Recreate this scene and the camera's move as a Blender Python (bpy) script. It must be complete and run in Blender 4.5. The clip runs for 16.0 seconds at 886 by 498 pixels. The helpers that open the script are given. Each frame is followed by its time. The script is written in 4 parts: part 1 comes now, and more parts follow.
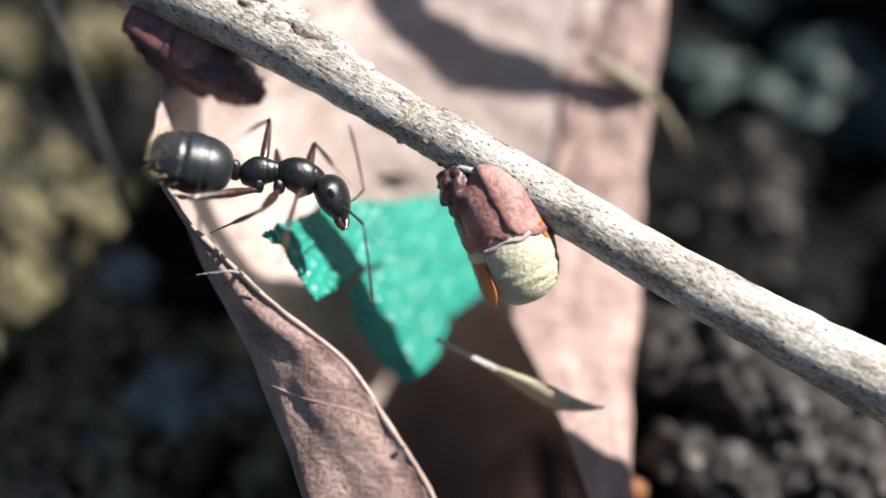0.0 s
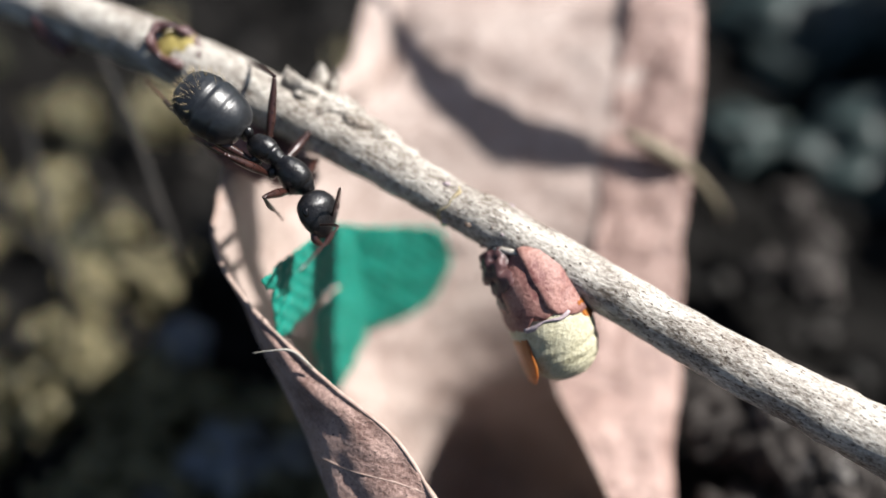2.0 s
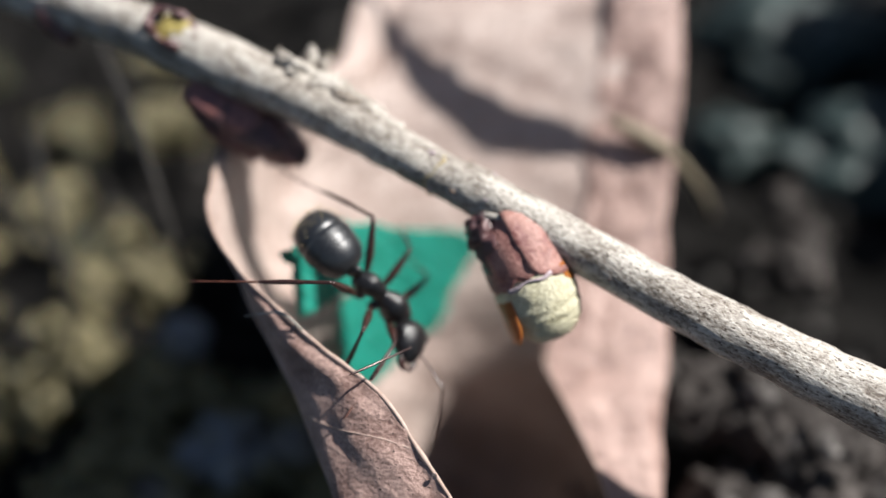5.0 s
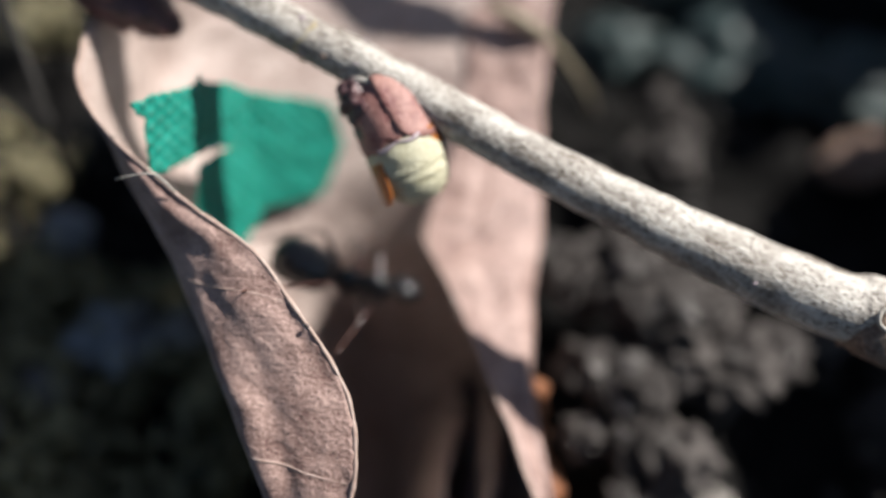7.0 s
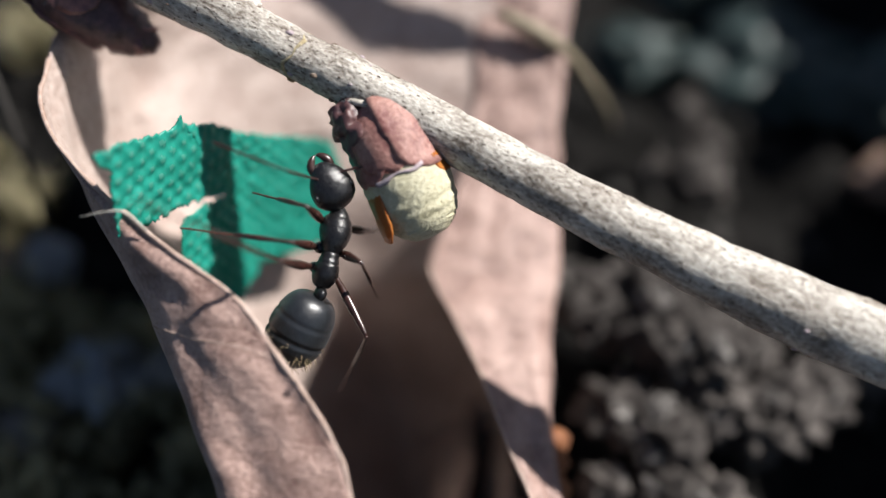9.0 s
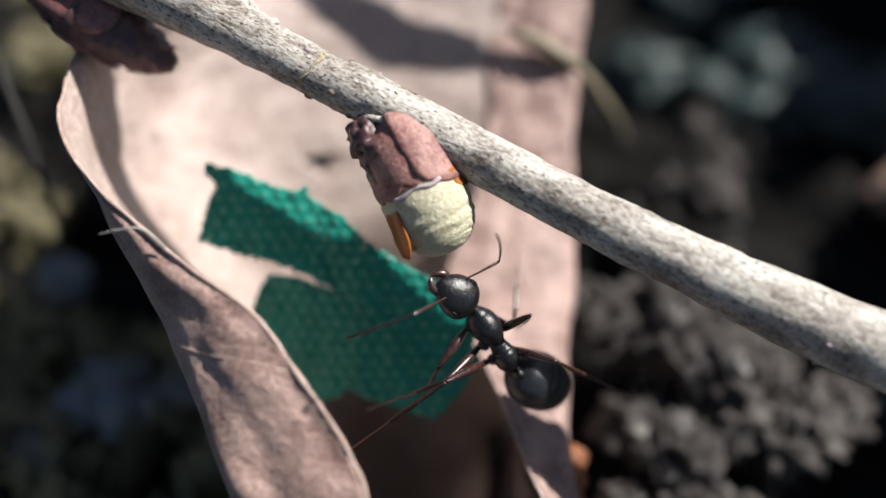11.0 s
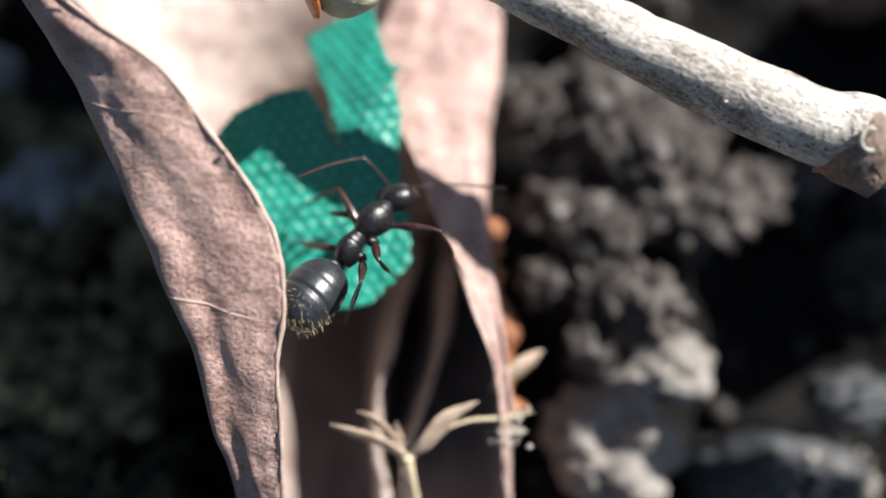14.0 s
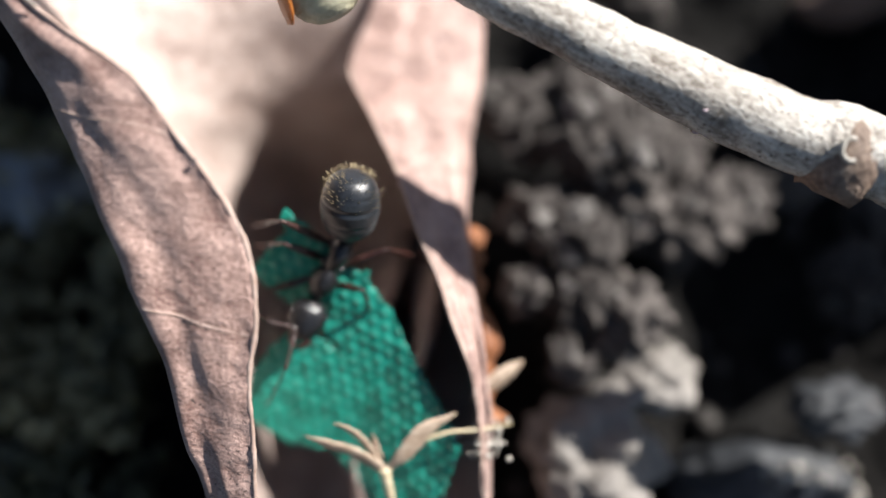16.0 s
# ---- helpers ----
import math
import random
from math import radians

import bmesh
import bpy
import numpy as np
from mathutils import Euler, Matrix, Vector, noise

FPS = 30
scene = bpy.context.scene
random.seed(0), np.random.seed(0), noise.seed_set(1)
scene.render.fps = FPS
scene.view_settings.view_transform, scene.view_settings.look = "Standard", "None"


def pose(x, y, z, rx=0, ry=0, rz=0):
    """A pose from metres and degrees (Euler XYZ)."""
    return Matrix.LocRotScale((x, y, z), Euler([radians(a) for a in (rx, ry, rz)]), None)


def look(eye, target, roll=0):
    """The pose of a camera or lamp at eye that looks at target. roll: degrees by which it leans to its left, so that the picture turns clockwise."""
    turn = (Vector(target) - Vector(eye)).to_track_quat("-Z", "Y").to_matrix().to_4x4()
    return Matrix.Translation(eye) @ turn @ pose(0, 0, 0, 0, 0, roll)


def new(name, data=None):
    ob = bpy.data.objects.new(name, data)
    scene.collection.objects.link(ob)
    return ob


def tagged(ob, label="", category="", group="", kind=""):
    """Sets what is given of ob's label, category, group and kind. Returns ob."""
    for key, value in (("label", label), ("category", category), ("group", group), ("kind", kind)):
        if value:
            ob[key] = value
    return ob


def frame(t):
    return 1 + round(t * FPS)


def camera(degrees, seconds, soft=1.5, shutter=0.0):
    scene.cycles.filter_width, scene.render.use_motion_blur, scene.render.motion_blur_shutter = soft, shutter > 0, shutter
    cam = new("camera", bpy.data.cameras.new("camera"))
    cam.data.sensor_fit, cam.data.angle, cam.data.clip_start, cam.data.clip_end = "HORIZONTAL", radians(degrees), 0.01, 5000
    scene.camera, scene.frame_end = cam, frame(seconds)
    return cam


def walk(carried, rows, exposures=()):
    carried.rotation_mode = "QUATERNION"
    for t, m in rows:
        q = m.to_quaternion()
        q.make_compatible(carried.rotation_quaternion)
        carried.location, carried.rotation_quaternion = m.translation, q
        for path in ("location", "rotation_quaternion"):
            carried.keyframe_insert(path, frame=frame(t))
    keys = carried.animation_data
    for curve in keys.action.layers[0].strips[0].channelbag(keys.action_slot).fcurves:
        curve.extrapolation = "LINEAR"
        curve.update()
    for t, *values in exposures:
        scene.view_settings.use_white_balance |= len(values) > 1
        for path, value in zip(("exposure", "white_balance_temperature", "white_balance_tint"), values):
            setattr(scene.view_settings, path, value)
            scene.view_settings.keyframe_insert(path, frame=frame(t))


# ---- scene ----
# A black ant hauls a scrap of green plastic weave over a curled dead leaf and a twig: a patch about 5 cm wide.
# Lengths below are in millimetres in a frame tilted like the leaf: x right, y up the slope, z out of it.
import functools

MM = 0.001
EYE, TILT = 0.049, -55.0
STAGE = pose(0, 0, EYE, 90 + TILT, 0, 0)

cam = camera(55.3, 16.0)
cam.data.dof.use_dof = True
cam.data.dof.focus_distance = 0.0334
cam.data.dof.aperture_fstop = 13.0
ROWS = [
    (0, 0.00, 0.00, 0.00, 0.00, 0.00, 0.00),
    (0.5, -0.01, -0.12, 0.33, 0.17, 0.77, 0.12),
    (1, -0.59, 0.10, 0.32, 0.26, 2.13, 0.00),
    (1.5, -0.02, 0.85, 0.76, 2.41, 2.71, 0.22),
    (2, 0.19, 1.45, 1.66, 2.90, 3.19, -0.25),
    (2.5, -0.51, 1.10, 1.17, 3.06, 4.03, 0.33),
    (3, -0.19, 1.17, 1.35, 3.51, 3.74, 0.18),
    (3.5, 0.13, 0.97, 1.70, 3.25, 3.21, -0.06),
    (6, 1.70, -3.69, 2.75, 7.23, 3.93, -1.07),
    (6.5, 2.09, -4.27, 3.01, 3.23, 0.89, -0.88),
    (7, 3.00, -5.35, 3.55, 1.63, -1.92, -1.71),
    (7.5, 4.09, -4.17, 0.02, 0.48, -3.24, -1.89),
    (8, 4.54, -3.76, -1.22, 0.01, -3.31, -2.05),
    (8.5, 3.79, -3.66, -0.67, 0.86, -1.59, -1.92),
    (11, 2.87, -3.85, -0.77, 3.23, -0.75, -2.33),
    (11.5, 4.00, -5.80, 1.42, -0.65, -3.25, -2.17),
    (12, 3.32, -7.85, 2.81, -6.40, -2.26, -2.29),
    (12.5, 5.39, -6.82, 0.36, -4.96, -2.67, -2.41),
    (13, 5.80, -6.61, -0.50, -5.32, -2.42, -2.55),
    (13.5, 5.18, -7.27, -0.21, -6.19, -2.18, -2.52),
    (14, 5.31, -7.47, 0.21, -6.87, -2.32, -2.21),
    (14.5, 5.68, -7.27, -0.18, -6.47, -2.41, -2.22),
    (15, 5.79, -6.83, -0.11, -5.50, -2.15, -2.35),
    (15.5, 6.05, -6.62, -0.67, -5.57, -2.03, -2.19),
    (16, 6.12, -7.23, -0.35, -6.77, -2.58, -2.08),
]


def tilted(x, y, z, rx=0, ry=0, rz=0):
    """A world pose from millimetres and degrees in the tilted frame."""
    return STAGE @ pose(x * MM, y * MM, z * MM, rx, ry, rz)


EXPOSURES = [(0, 1.40), (1.5, 1.28), (3.5, 1.10), (8.5, 1.10), (11.5, 1.10), (12.5, 1.20), (13, 1.24), (14, 1.56), (16, 1.58)]
walk(cam, [(t, tilted(*row)) for t, *row in ROWS], EXPOSURES)

# ---- light ----
SUN = (STAGE.to_3x3() @ Vector((0.60, 0.58, 0.48))).normalized()
world = bpy.data.worlds.new("sky")
scene.world = world
world.use_nodes = True
sky = world.node_tree.nodes.new("ShaderNodeTexSky")
sky.sky_type, sky.sun_disc = "NISHITA", False
sky.sun_elevation = math.asin(SUN.z)
sky.sun_rotation = math.atan2(SUN.x, SUN.y)
world.node_tree.links.new(sky.outputs[0], world.node_tree.nodes["Background"].inputs[0])
world.node_tree.nodes["Background"].inputs[1].default_value = 0.040
sun = new("sun", bpy.data.lights.new("sun", "SUN"))
sun.data.energy, sun.data.angle, sun.data.color = 5.0, radians(0.6), (1.0, 0.97, 0.93)
sun.matrix_world = look(SUN, (0, 0, 0))


# ---- materials ----
def surface(name, low, high, grain, rough=0.7, bump=0.3, relief=0.05, blotch=4.0, specks=0.0, speck_colour=(0.03, 0.02, 0.015),
            through_light=0.0, through_colour=None, spec=0.5, coat=0.0, piece=0.0, stretch=(1, 1, 1), turn=0.0, sheen=0.0):
    """A mottled surface: grain and relief in millimetres, blotches as a multiple of the grain."""
    low, high = [0.66 * v for v in low], [0.66 * v for v in high]
    speck_colour = [0.66 * v for v in speck_colour]
    through_colour = through_colour and [0.66 * v for v in through_colour]
    m = bpy.data.materials.new(name)
    m.use_nodes = True
    n, l = m.node_tree.nodes, m.node_tree.links
    b, out = n["Principled BSDF"], n["Material Output"]
    where = n.new("ShaderNodeTexCoord")
    squeeze = n.new("ShaderNodeMapping")
    squeeze.inputs["Scale"].default_value = stretch
    spin = n.new("ShaderNodeMapping")
    spin.inputs["Rotation"].default_value = (0, 0, radians(turn))
    l.new(where.outputs["Object"], spin.inputs[0]), l.new(spin.outputs[0], squeeze.inputs[0])

    def cloud(size, detail, rough_):
        c = n.new("ShaderNodeTexNoise")
        c.inputs["Scale"].default_value = 1 / (size * MM)
        c.inputs["Detail"].default_value, c.inputs["Roughness"].default_value = detail, rough_
        l.new(squeeze.outputs[0], c.inputs["Vector"])
        return c.outputs["Fac"]

    fine, wide = cloud(grain, 5, 0.65), cloud(grain * blotch, 3, 0.6)
    both = n.new("ShaderNodeMix")
    both.inputs[0].default_value = 0.5
    l.new(fine, both.inputs[2]), l.new(wide, both.inputs[3])
    ramp = n.new("ShaderNodeValToRGB")
    ramp.color_ramp.elements[0].position, ramp.color_ramp.elements[0].color = 0.34, (*low, 1)
    ramp.color_ramp.elements[1].position, ramp.color_ramp.elements[1].color = 0.66, (*high, 1)
    l.new(both.outputs[0], ramp.inputs[0])
    colour = ramp.outputs[0]
    if specks:
        dots = cloud(grain * 0.9, 2, 0.5)
        cut = n.new("ShaderNodeMapRange")
        cut.inputs[1].default_value, cut.inputs[2].default_value = 0.70 - 0.1 * specks, 0.74 - 0.1 * specks
        l.new(dots, cut.inputs[0])
        mix = n.new("ShaderNodeMix")
        mix.data_type = "RGBA"
        l.new(cut.outputs[0], mix.inputs[0]), l.new(colour, mix.inputs[6])
        mix.inputs[7].default_value = (*speck_colour, 1)
        colour = mix.outputs[2]
    if piece:
        info, shift = n.new("ShaderNodeObjectInfo"), n.new("ShaderNodeHueSaturation")
        span = n.new("ShaderNodeMapRange")
        span.inputs[3].default_value, span.inputs[4].default_value = 1 - piece, 1 + piece
        l.new(info.outputs["Random"], span.inputs[0]), l.new(span.outputs[0], shift.inputs["Value"])
        l.new(colour, shift.inputs["Color"])
        colour = shift.outputs[0]
    l.new(colour, b.inputs["Base Color"])
    rough_span = n.new("ShaderNodeMapRange")
    rough_span.inputs[3].default_value, rough_span.inputs[4].default_value = max(0.03, rough - 0.12), min(1, rough + 0.12)
    l.new(fine, rough_span.inputs[0]), l.new(rough_span.outputs[0], b.inputs["Roughness"])
    b.inputs["Specular IOR Level"].default_value, b.inputs["Coat Weight"].default_value = spec, coat
    b.inputs["Sheen Weight"].default_value = sheen
    if bump:
        raised = n.new("ShaderNodeBump")
        raised.inputs["Strength"].default_value, raised.inputs["Distance"].default_value = bump, relief * MM
        swell = n.new("ShaderNodeBump")
        swell.inputs["Strength"].default_value, swell.inputs["Distance"].default_value = bump * 0.7, relief * blotch * 0.6 * MM
        l.new(wide, swell.inputs["Height"]), l.new(swell.outputs[0], raised.inputs["Normal"])
        l.new(fine, raised.inputs["Height"]), l.new(raised.outputs[0], b.inputs["Normal"])
    if through_light:
        thin, blend = n.new("ShaderNodeBsdfTranslucent"), n.new("ShaderNodeMixShader")
        if through_colour:
            thin.inputs[0].default_value = (*through_colour, 1)
        else:
            l.new(colour, thin.inputs[0])
        blend.inputs[0].default_value = through_light
        l.new(b.outputs[0], blend.inputs[1]), l.new(thin.outputs[0], blend.inputs[2]), l.new(blend.outputs[0], out.inputs[0])
    return m


LEAF = surface("dead leaf, upper side", (0.29, 0.200, 0.168), (0.60, 0.49, 0.435), 0.46, 0.55, 0.9, 0.12, 6, 0.22, (0.13, 0.085, 0.07), sheen=0.05)
LEAF_UNDER = surface("dead leaf, underside", (0.18, 0.092, 0.072), (0.53, 0.355, 0.30), 0.15, 0.55, 1.0, 0.06, 10, 0.42, (0.06, 0.034, 0.028), sheen=0.2, stretch=(0.8, 1, 1), turn=12)
LEAF_VEIN = surface("leaf vein", (0.34, 0.22, 0.17), (0.55, 0.42, 0.36), 0.3, 0.6, 0.4, 0.03)
RUST = surface("rusty leaf edge", (0.22, 0.075, 0.03), (0.42, 0.17, 0.07), 0.4, 0.6, 0.5, 0.05, through_light=0.25, through_colour=(0.6, 0.2, 0.05))
BARK = surface("weathered bark", (0.14, 0.104, 0.076), (0.71, 0.665, 0.595), 0.11, 0.7, 1.0, 0.05, 9, 0.85, (0.075, 0.050, 0.036), turn=28, stretch=(0.45, 1, 1))
BARK_DARK = surface("dark bark", (0.09, 0.05, 0.035), (0.32, 0.23, 0.17), 0.25, 0.7, 0.9, 0.08)
BARK_SPLIT = surface("split bark", (0.30, 0.22, 0.10), (0.60, 0.52, 0.34), 0.2, 0.8, 0.9, 0.08)
BUD_SCALE = surface("bud scale", (0.20, 0.06, 0.058), (0.60, 0.33, 0.27), 0.16, 0.55, 0.8, 0.05, 6, through_light=0.1, through_colour=(0.7, 0.2, 0.05))
BUD_DARK = surface("dark bud scale", (0.05, 0.022, 0.026), (0.19, 0.09, 0.085), 0.3, 0.45, 0.6, 0.06)
BUD_PURPLE = surface("purple bud scale", (0.085, 0.035, 0.050), (0.40, 0.17, 0.135), 0.3, 0.4, 0.5, 0.05, 3)
BUD_ORANGE = surface("amber bud scale", (0.42, 0.12, 0.02), (0.66, 0.26, 0.06), 0.4, 0.35, 0.3, 0.03, through_light=0.3, through_colour=(0.9, 0.3, 0.04))
BUD_FLESH = surface("cream bud tissue", (0.46, 0.42, 0.26), (0.72, 0.675, 0.50), 0.16, 0.6, 0.9, 0.07, 5, spec=0.4)
BUD_FRINGE = surface("pale fringe", (0.30, 0.22, 0.25), (0.55, 0.46, 0.48), 0.1, 0.6, 0.5, 0.03)
YELLOW_PITH = surface("yellow pith", (0.12, 0.08, 0.02), (0.52, 0.42, 0.12), 0.45, 0.7, 0.6, 0.05)
WEAVE = surface("green plastic", (0.006, 0.26, 0.185), (0.03, 0.48, 0.37), 0.35, 0.42, 0.4, 0.03, 5, through_light=0.33, through_colour=(0.008, 0.50, 0.355))
WEAVE_DOT = surface("thin green plastic", (0.06, 0.36, 0.27), (0.12, 0.46, 0.36), 0.3, 0.35, 0.3, 0.02, through_light=0.38, through_colour=(0.22, 0.66, 0.52))
SHELL = surface("ant cuticle", (0.005, 0.005, 0.006), (0.016, 0.015, 0.016), 0.08, 0.30, 0.8, 0.02, 4, spec=0.5)
SHELL_GASTER = surface("ant gaster cuticle", (0.006, 0.007, 0.009), (0.020, 0.023, 0.028), 0.05, 0.37, 0.6, 0.010, 6, spec=0.6, sheen=0.04)
SHELL_LEG = surface("ant leg cuticle", (0.018, 0.008, 0.007), (0.055, 0.020, 0.015), 0.2, 0.30, 0.2, 0.01, spec=0.6)
SHELL_FOOT = surface("ant foot cuticle", (0.07, 0.024, 0.016), (0.15, 0.055, 0.035), 0.2, 0.35, 0.2, 0.01, spec=0.6)
EYE_SHELL = surface("ant eye", (0.004, 0.004, 0.005), (0.010, 0.009, 0.009), 0.05, 0.12, 0.2, 0.004)
BRISTLE = surface("golden bristle", (0.30, 0.22, 0.11), (0.55, 0.44, 0.26), 0.2, 0.4, 0.0)
# soil colour is taken near black to stand in for shade on the ground
SOIL = surface("soil darkened for shade", (0.003, 0.0028, 0.0026), (0.012, 0.0108, 0.0098), 1.2, 0.95, 1.0, 0.5, 5, spec=0.12)
CLOD = surface("dry soil crumb", (0.062, 0.056, 0.054), (0.35, 0.325, 0.305), 0.5, 0.9, 1.0, 0.2, 4, 0.3, (0.03, 0.024, 0.02), piece=0.3, spec=0.2)
# darker copy for clod cores: the shade between lit crumbs, put into colour
CLOD_SHADED = surface("soil clod darkened for shade", (0.020, 0.0175, 0.0165), (0.15, 0.132, 0.122), 0.6, 0.9, 1.0, 0.3, 4, 0.3, (0.012, 0.010, 0.008), piece=0.3, spec=0.15)
BROWN_STONE = surface("light brown stone", (0.105, 0.092, 0.082), (0.335, 0.305, 0.275), 0.8, 0.8, 0.8, 0.2, 5, 0.35, (0.06, 0.05, 0.04))
GREY_STONE = surface("grey stone", (0.006, 0.0075, 0.0095), (0.031, 0.034, 0.040), 1.3, 0.7, 0.6, 0.2, 5, 0.3, piece=0.15)
PALE_STONE = surface("pale bluish stone", (0.15, 0.16, 0.175), (0.37, 0.385, 0.41), 1.3, 0.7, 0.6, 0.2, 5, 0.3)
TEAL_STONE = surface("blue-green stone", (0.004, 0.014, 0.013), (0.024, 0.055, 0.052), 2.2, 0.6, 0.5, 0.2, 4)
SEED_RED = surface("brown scaly cone", (0.16, 0.09, 0.06), (0.50, 0.34, 0.26), 0.7, 0.75, 0.8, 0.2)
MOSS = surface("moss", (0.024, 0.021, 0.008), (0.50, 0.43, 0.24), 1.2, 0.6, 0.0, through_light=0.3, through_colour=(0.30, 0.28, 0.05))
# the same moss, with shade put into its darker colour
MOSS_SHADED = surface("moss darkened for shade", (0.013, 0.016, 0.006), (0.105, 0.104, 0.044), 1.5, 0.6, 0.0, through_light=0.2)
STRAW = surface("dry straw", (0.42, 0.33, 0.19), (0.68, 0.58, 0.40), 0.5, 0.5, 0.4, 0.04, 4, 0.2, (0.25, 0.15, 0.08), stretch=(0.4, 1, 1))
OLD_STRAW = surface("old straw", (0.13, 0.105, 0.065), (0.34, 0.28, 0.19), 0.5, 0.7, 0.4, 0.04)
HUSK = surface("withered flower", (0.40, 0.28, 0.19), (0.68, 0.54, 0.42), 0.3, 0.6, 0.5, 0.04, through_light=0.2)
GRIT = surface("pale grit", (0.28, 0.25, 0.21), (0.60, 0.56, 0.50), 0.3, 0.85, 0.8, 0.08)
# litter colour is lowered likewise, with the ground's shade in it
LITTER = surface("brown litter darkened for shade", (0.007, 0.006, 0.0055), (0.030, 0.025, 0.021), 1.2, 0.8, 0.7, 0.15, piece=0.3)
ORANGE_LEAF = surface("orange leaf", (0.45, 0.20, 0.05), (0.70, 0.42, 0.16), 1.0, 0.6, 0.5, 0.1)

for worn, first, last in ((BARK, 0.38, 0.60), (LEAF_UNDER, 0.38, 0.62), (MOSS, 0.40, 0.58), (CLOD, 0.38, 0.62)):
    edge = worn.node_tree.nodes["Color Ramp"].color_ramp.elements
    edge[0].position, edge[1].position = first, last


# ---- building helpers ----
def tidy(bm, smooth=True):
    bmesh.ops.recalc_face_normals(bm, faces=bm.faces)
    for face in bm.faces:
        face.smooth = smooth


def mesh_of(name, bm, material, base=(0, 0, 0), smooth=True):
    """A mesh in metres from a bmesh in millimetres, about its base."""
    tidy(bm, smooth)
    off = Vector(base)
    for v in bm.verts:
        v.co = (v.co - off) * MM
    me = bpy.data.meshes.new(name)
    bm.to_mesh(me)
    bm.free()
    for m in material if isinstance(material, (list, tuple)) else [material]:
        me.materials.append(m)
    return me


def part(name, bm, material, parent, label="", base=(0, 0, 0), at=None, smooth=True):
    """One mesh object under a thing or a part. at: its pose in its parent's space."""
    ob = new(name, mesh_of(name, bm, material, base, smooth))
    ob.parent = parent
    if at is not None:
        ob.matrix_basis = at
    return tagged(ob, label)


def thing(name, base, label, category, group="", kind="", data=None):
    """A top-level thing whose origin is at base, in the tilted frame."""
    ob = new(name, data)
    ob.matrix_world = tilted(*base)
    return tagged(ob, label, category, group, kind)


def spline(points, steps):
    """A smooth line through the points (Catmull-Rom); any number of values a point."""
    p = [np.array(q, float) for q in points]
    p = [2 * p[0] - p[1], *p, 2 * p[-1] - p[-2]]
    out = []
    for a, b, c, d in zip(p, p[1:], p[2:], p[3:]):
        for i in range(steps):
            t = i / steps
            out.append(0.5 * (2 * b + (c - a) * t + (2 * a - 5 * b + 4 * c - d) * t * t + (3 * b - a - 3 * c + d) * t ** 3))
    out.append(p[-2])
    return out


def tube(bm, line, sides=10, wobble=0.0, seed=0.0, flat=1.0, close=True):
    """A tube along (x, y, z, radius) points; wobble: unevenness as a share of the radius; flat: thickness over width."""
    rings, side = [], None
    pts = [Vector(q[:3]) for q in line]
    for i, q in enumerate(line):
        way = (pts[min(i + 1, len(pts) - 1)] - pts[max(i - 1, 0)]).normalized()
        if side is None:
            side = way.orthogonal().normalized()
        side = (side - way * side.dot(way)).normalized()
        up = way.cross(side)
        ring = []
        for k in range(sides):
            a = 2 * math.pi * k / sides
            r = q[3]
            if wobble:
                n = pts[i] + (side * math.cos(a) + up * math.sin(a)) * r
                r *= 1 + wobble * noise.noise(n * (0.9 / max(q[3], 0.05)) + Vector((seed, 0, 0))) + 0.5 * wobble * noise.noise(n * (3.1 / max(q[3], 0.05)))
            ring.append(bm.verts.new(pts[i] + side * math.cos(a) * r + up * math.sin(a) * r * flat))
        rings.append(ring)
    for a, b in zip(rings, rings[1:]):
        for k in range(sides):
            bm.faces.new((a[k], a[(k + 1) % sides], b[(k + 1) % sides], b[k]))
    if close:
        bm.faces.new(rings[0][::-1]), bm.faces.new(rings[-1])
    return rings


def lathe(bm, profile, sides=20, width=1.0, height=1.0, bend=0.0):
    """A body along +x from (x, radius) points, wider or higher than round; bend: how far its end sinks."""
    rings = []
    x0, x1 = profile[0][0], profile[-1][0]
    for x, r in profile:
        s = (x - x0) / (x1 - x0)
        rings.append([bm.verts.new((x, r * width * math.cos(2 * math.pi * k / sides), r * height * math.sin(2 * math.pi * k / sides) - bend * s * s))
                      for k in range(sides)])
    for a, b in zip(rings, rings[1:]):
        for k in range(sides):
            bm.faces.new((a[k], a[(k + 1) % sides], b[(k + 1) % sides], b[k]))
    bm.faces.new(rings[0][::-1]), bm.faces.new(rings[-1])


def egg(length, radius, steps=14, blunt=0.5, start=0.0):
    """Profile of a rounded body: (x, radius) points."""
    out = []
    for i in range(steps + 1):
        a = math.pi * i / steps
        out.append((start + length * (0.5 - 0.5 * math.cos(a)), max(0.02 * radius, radius * math.sin(a) ** blunt)))
    return out


BALLS = {}


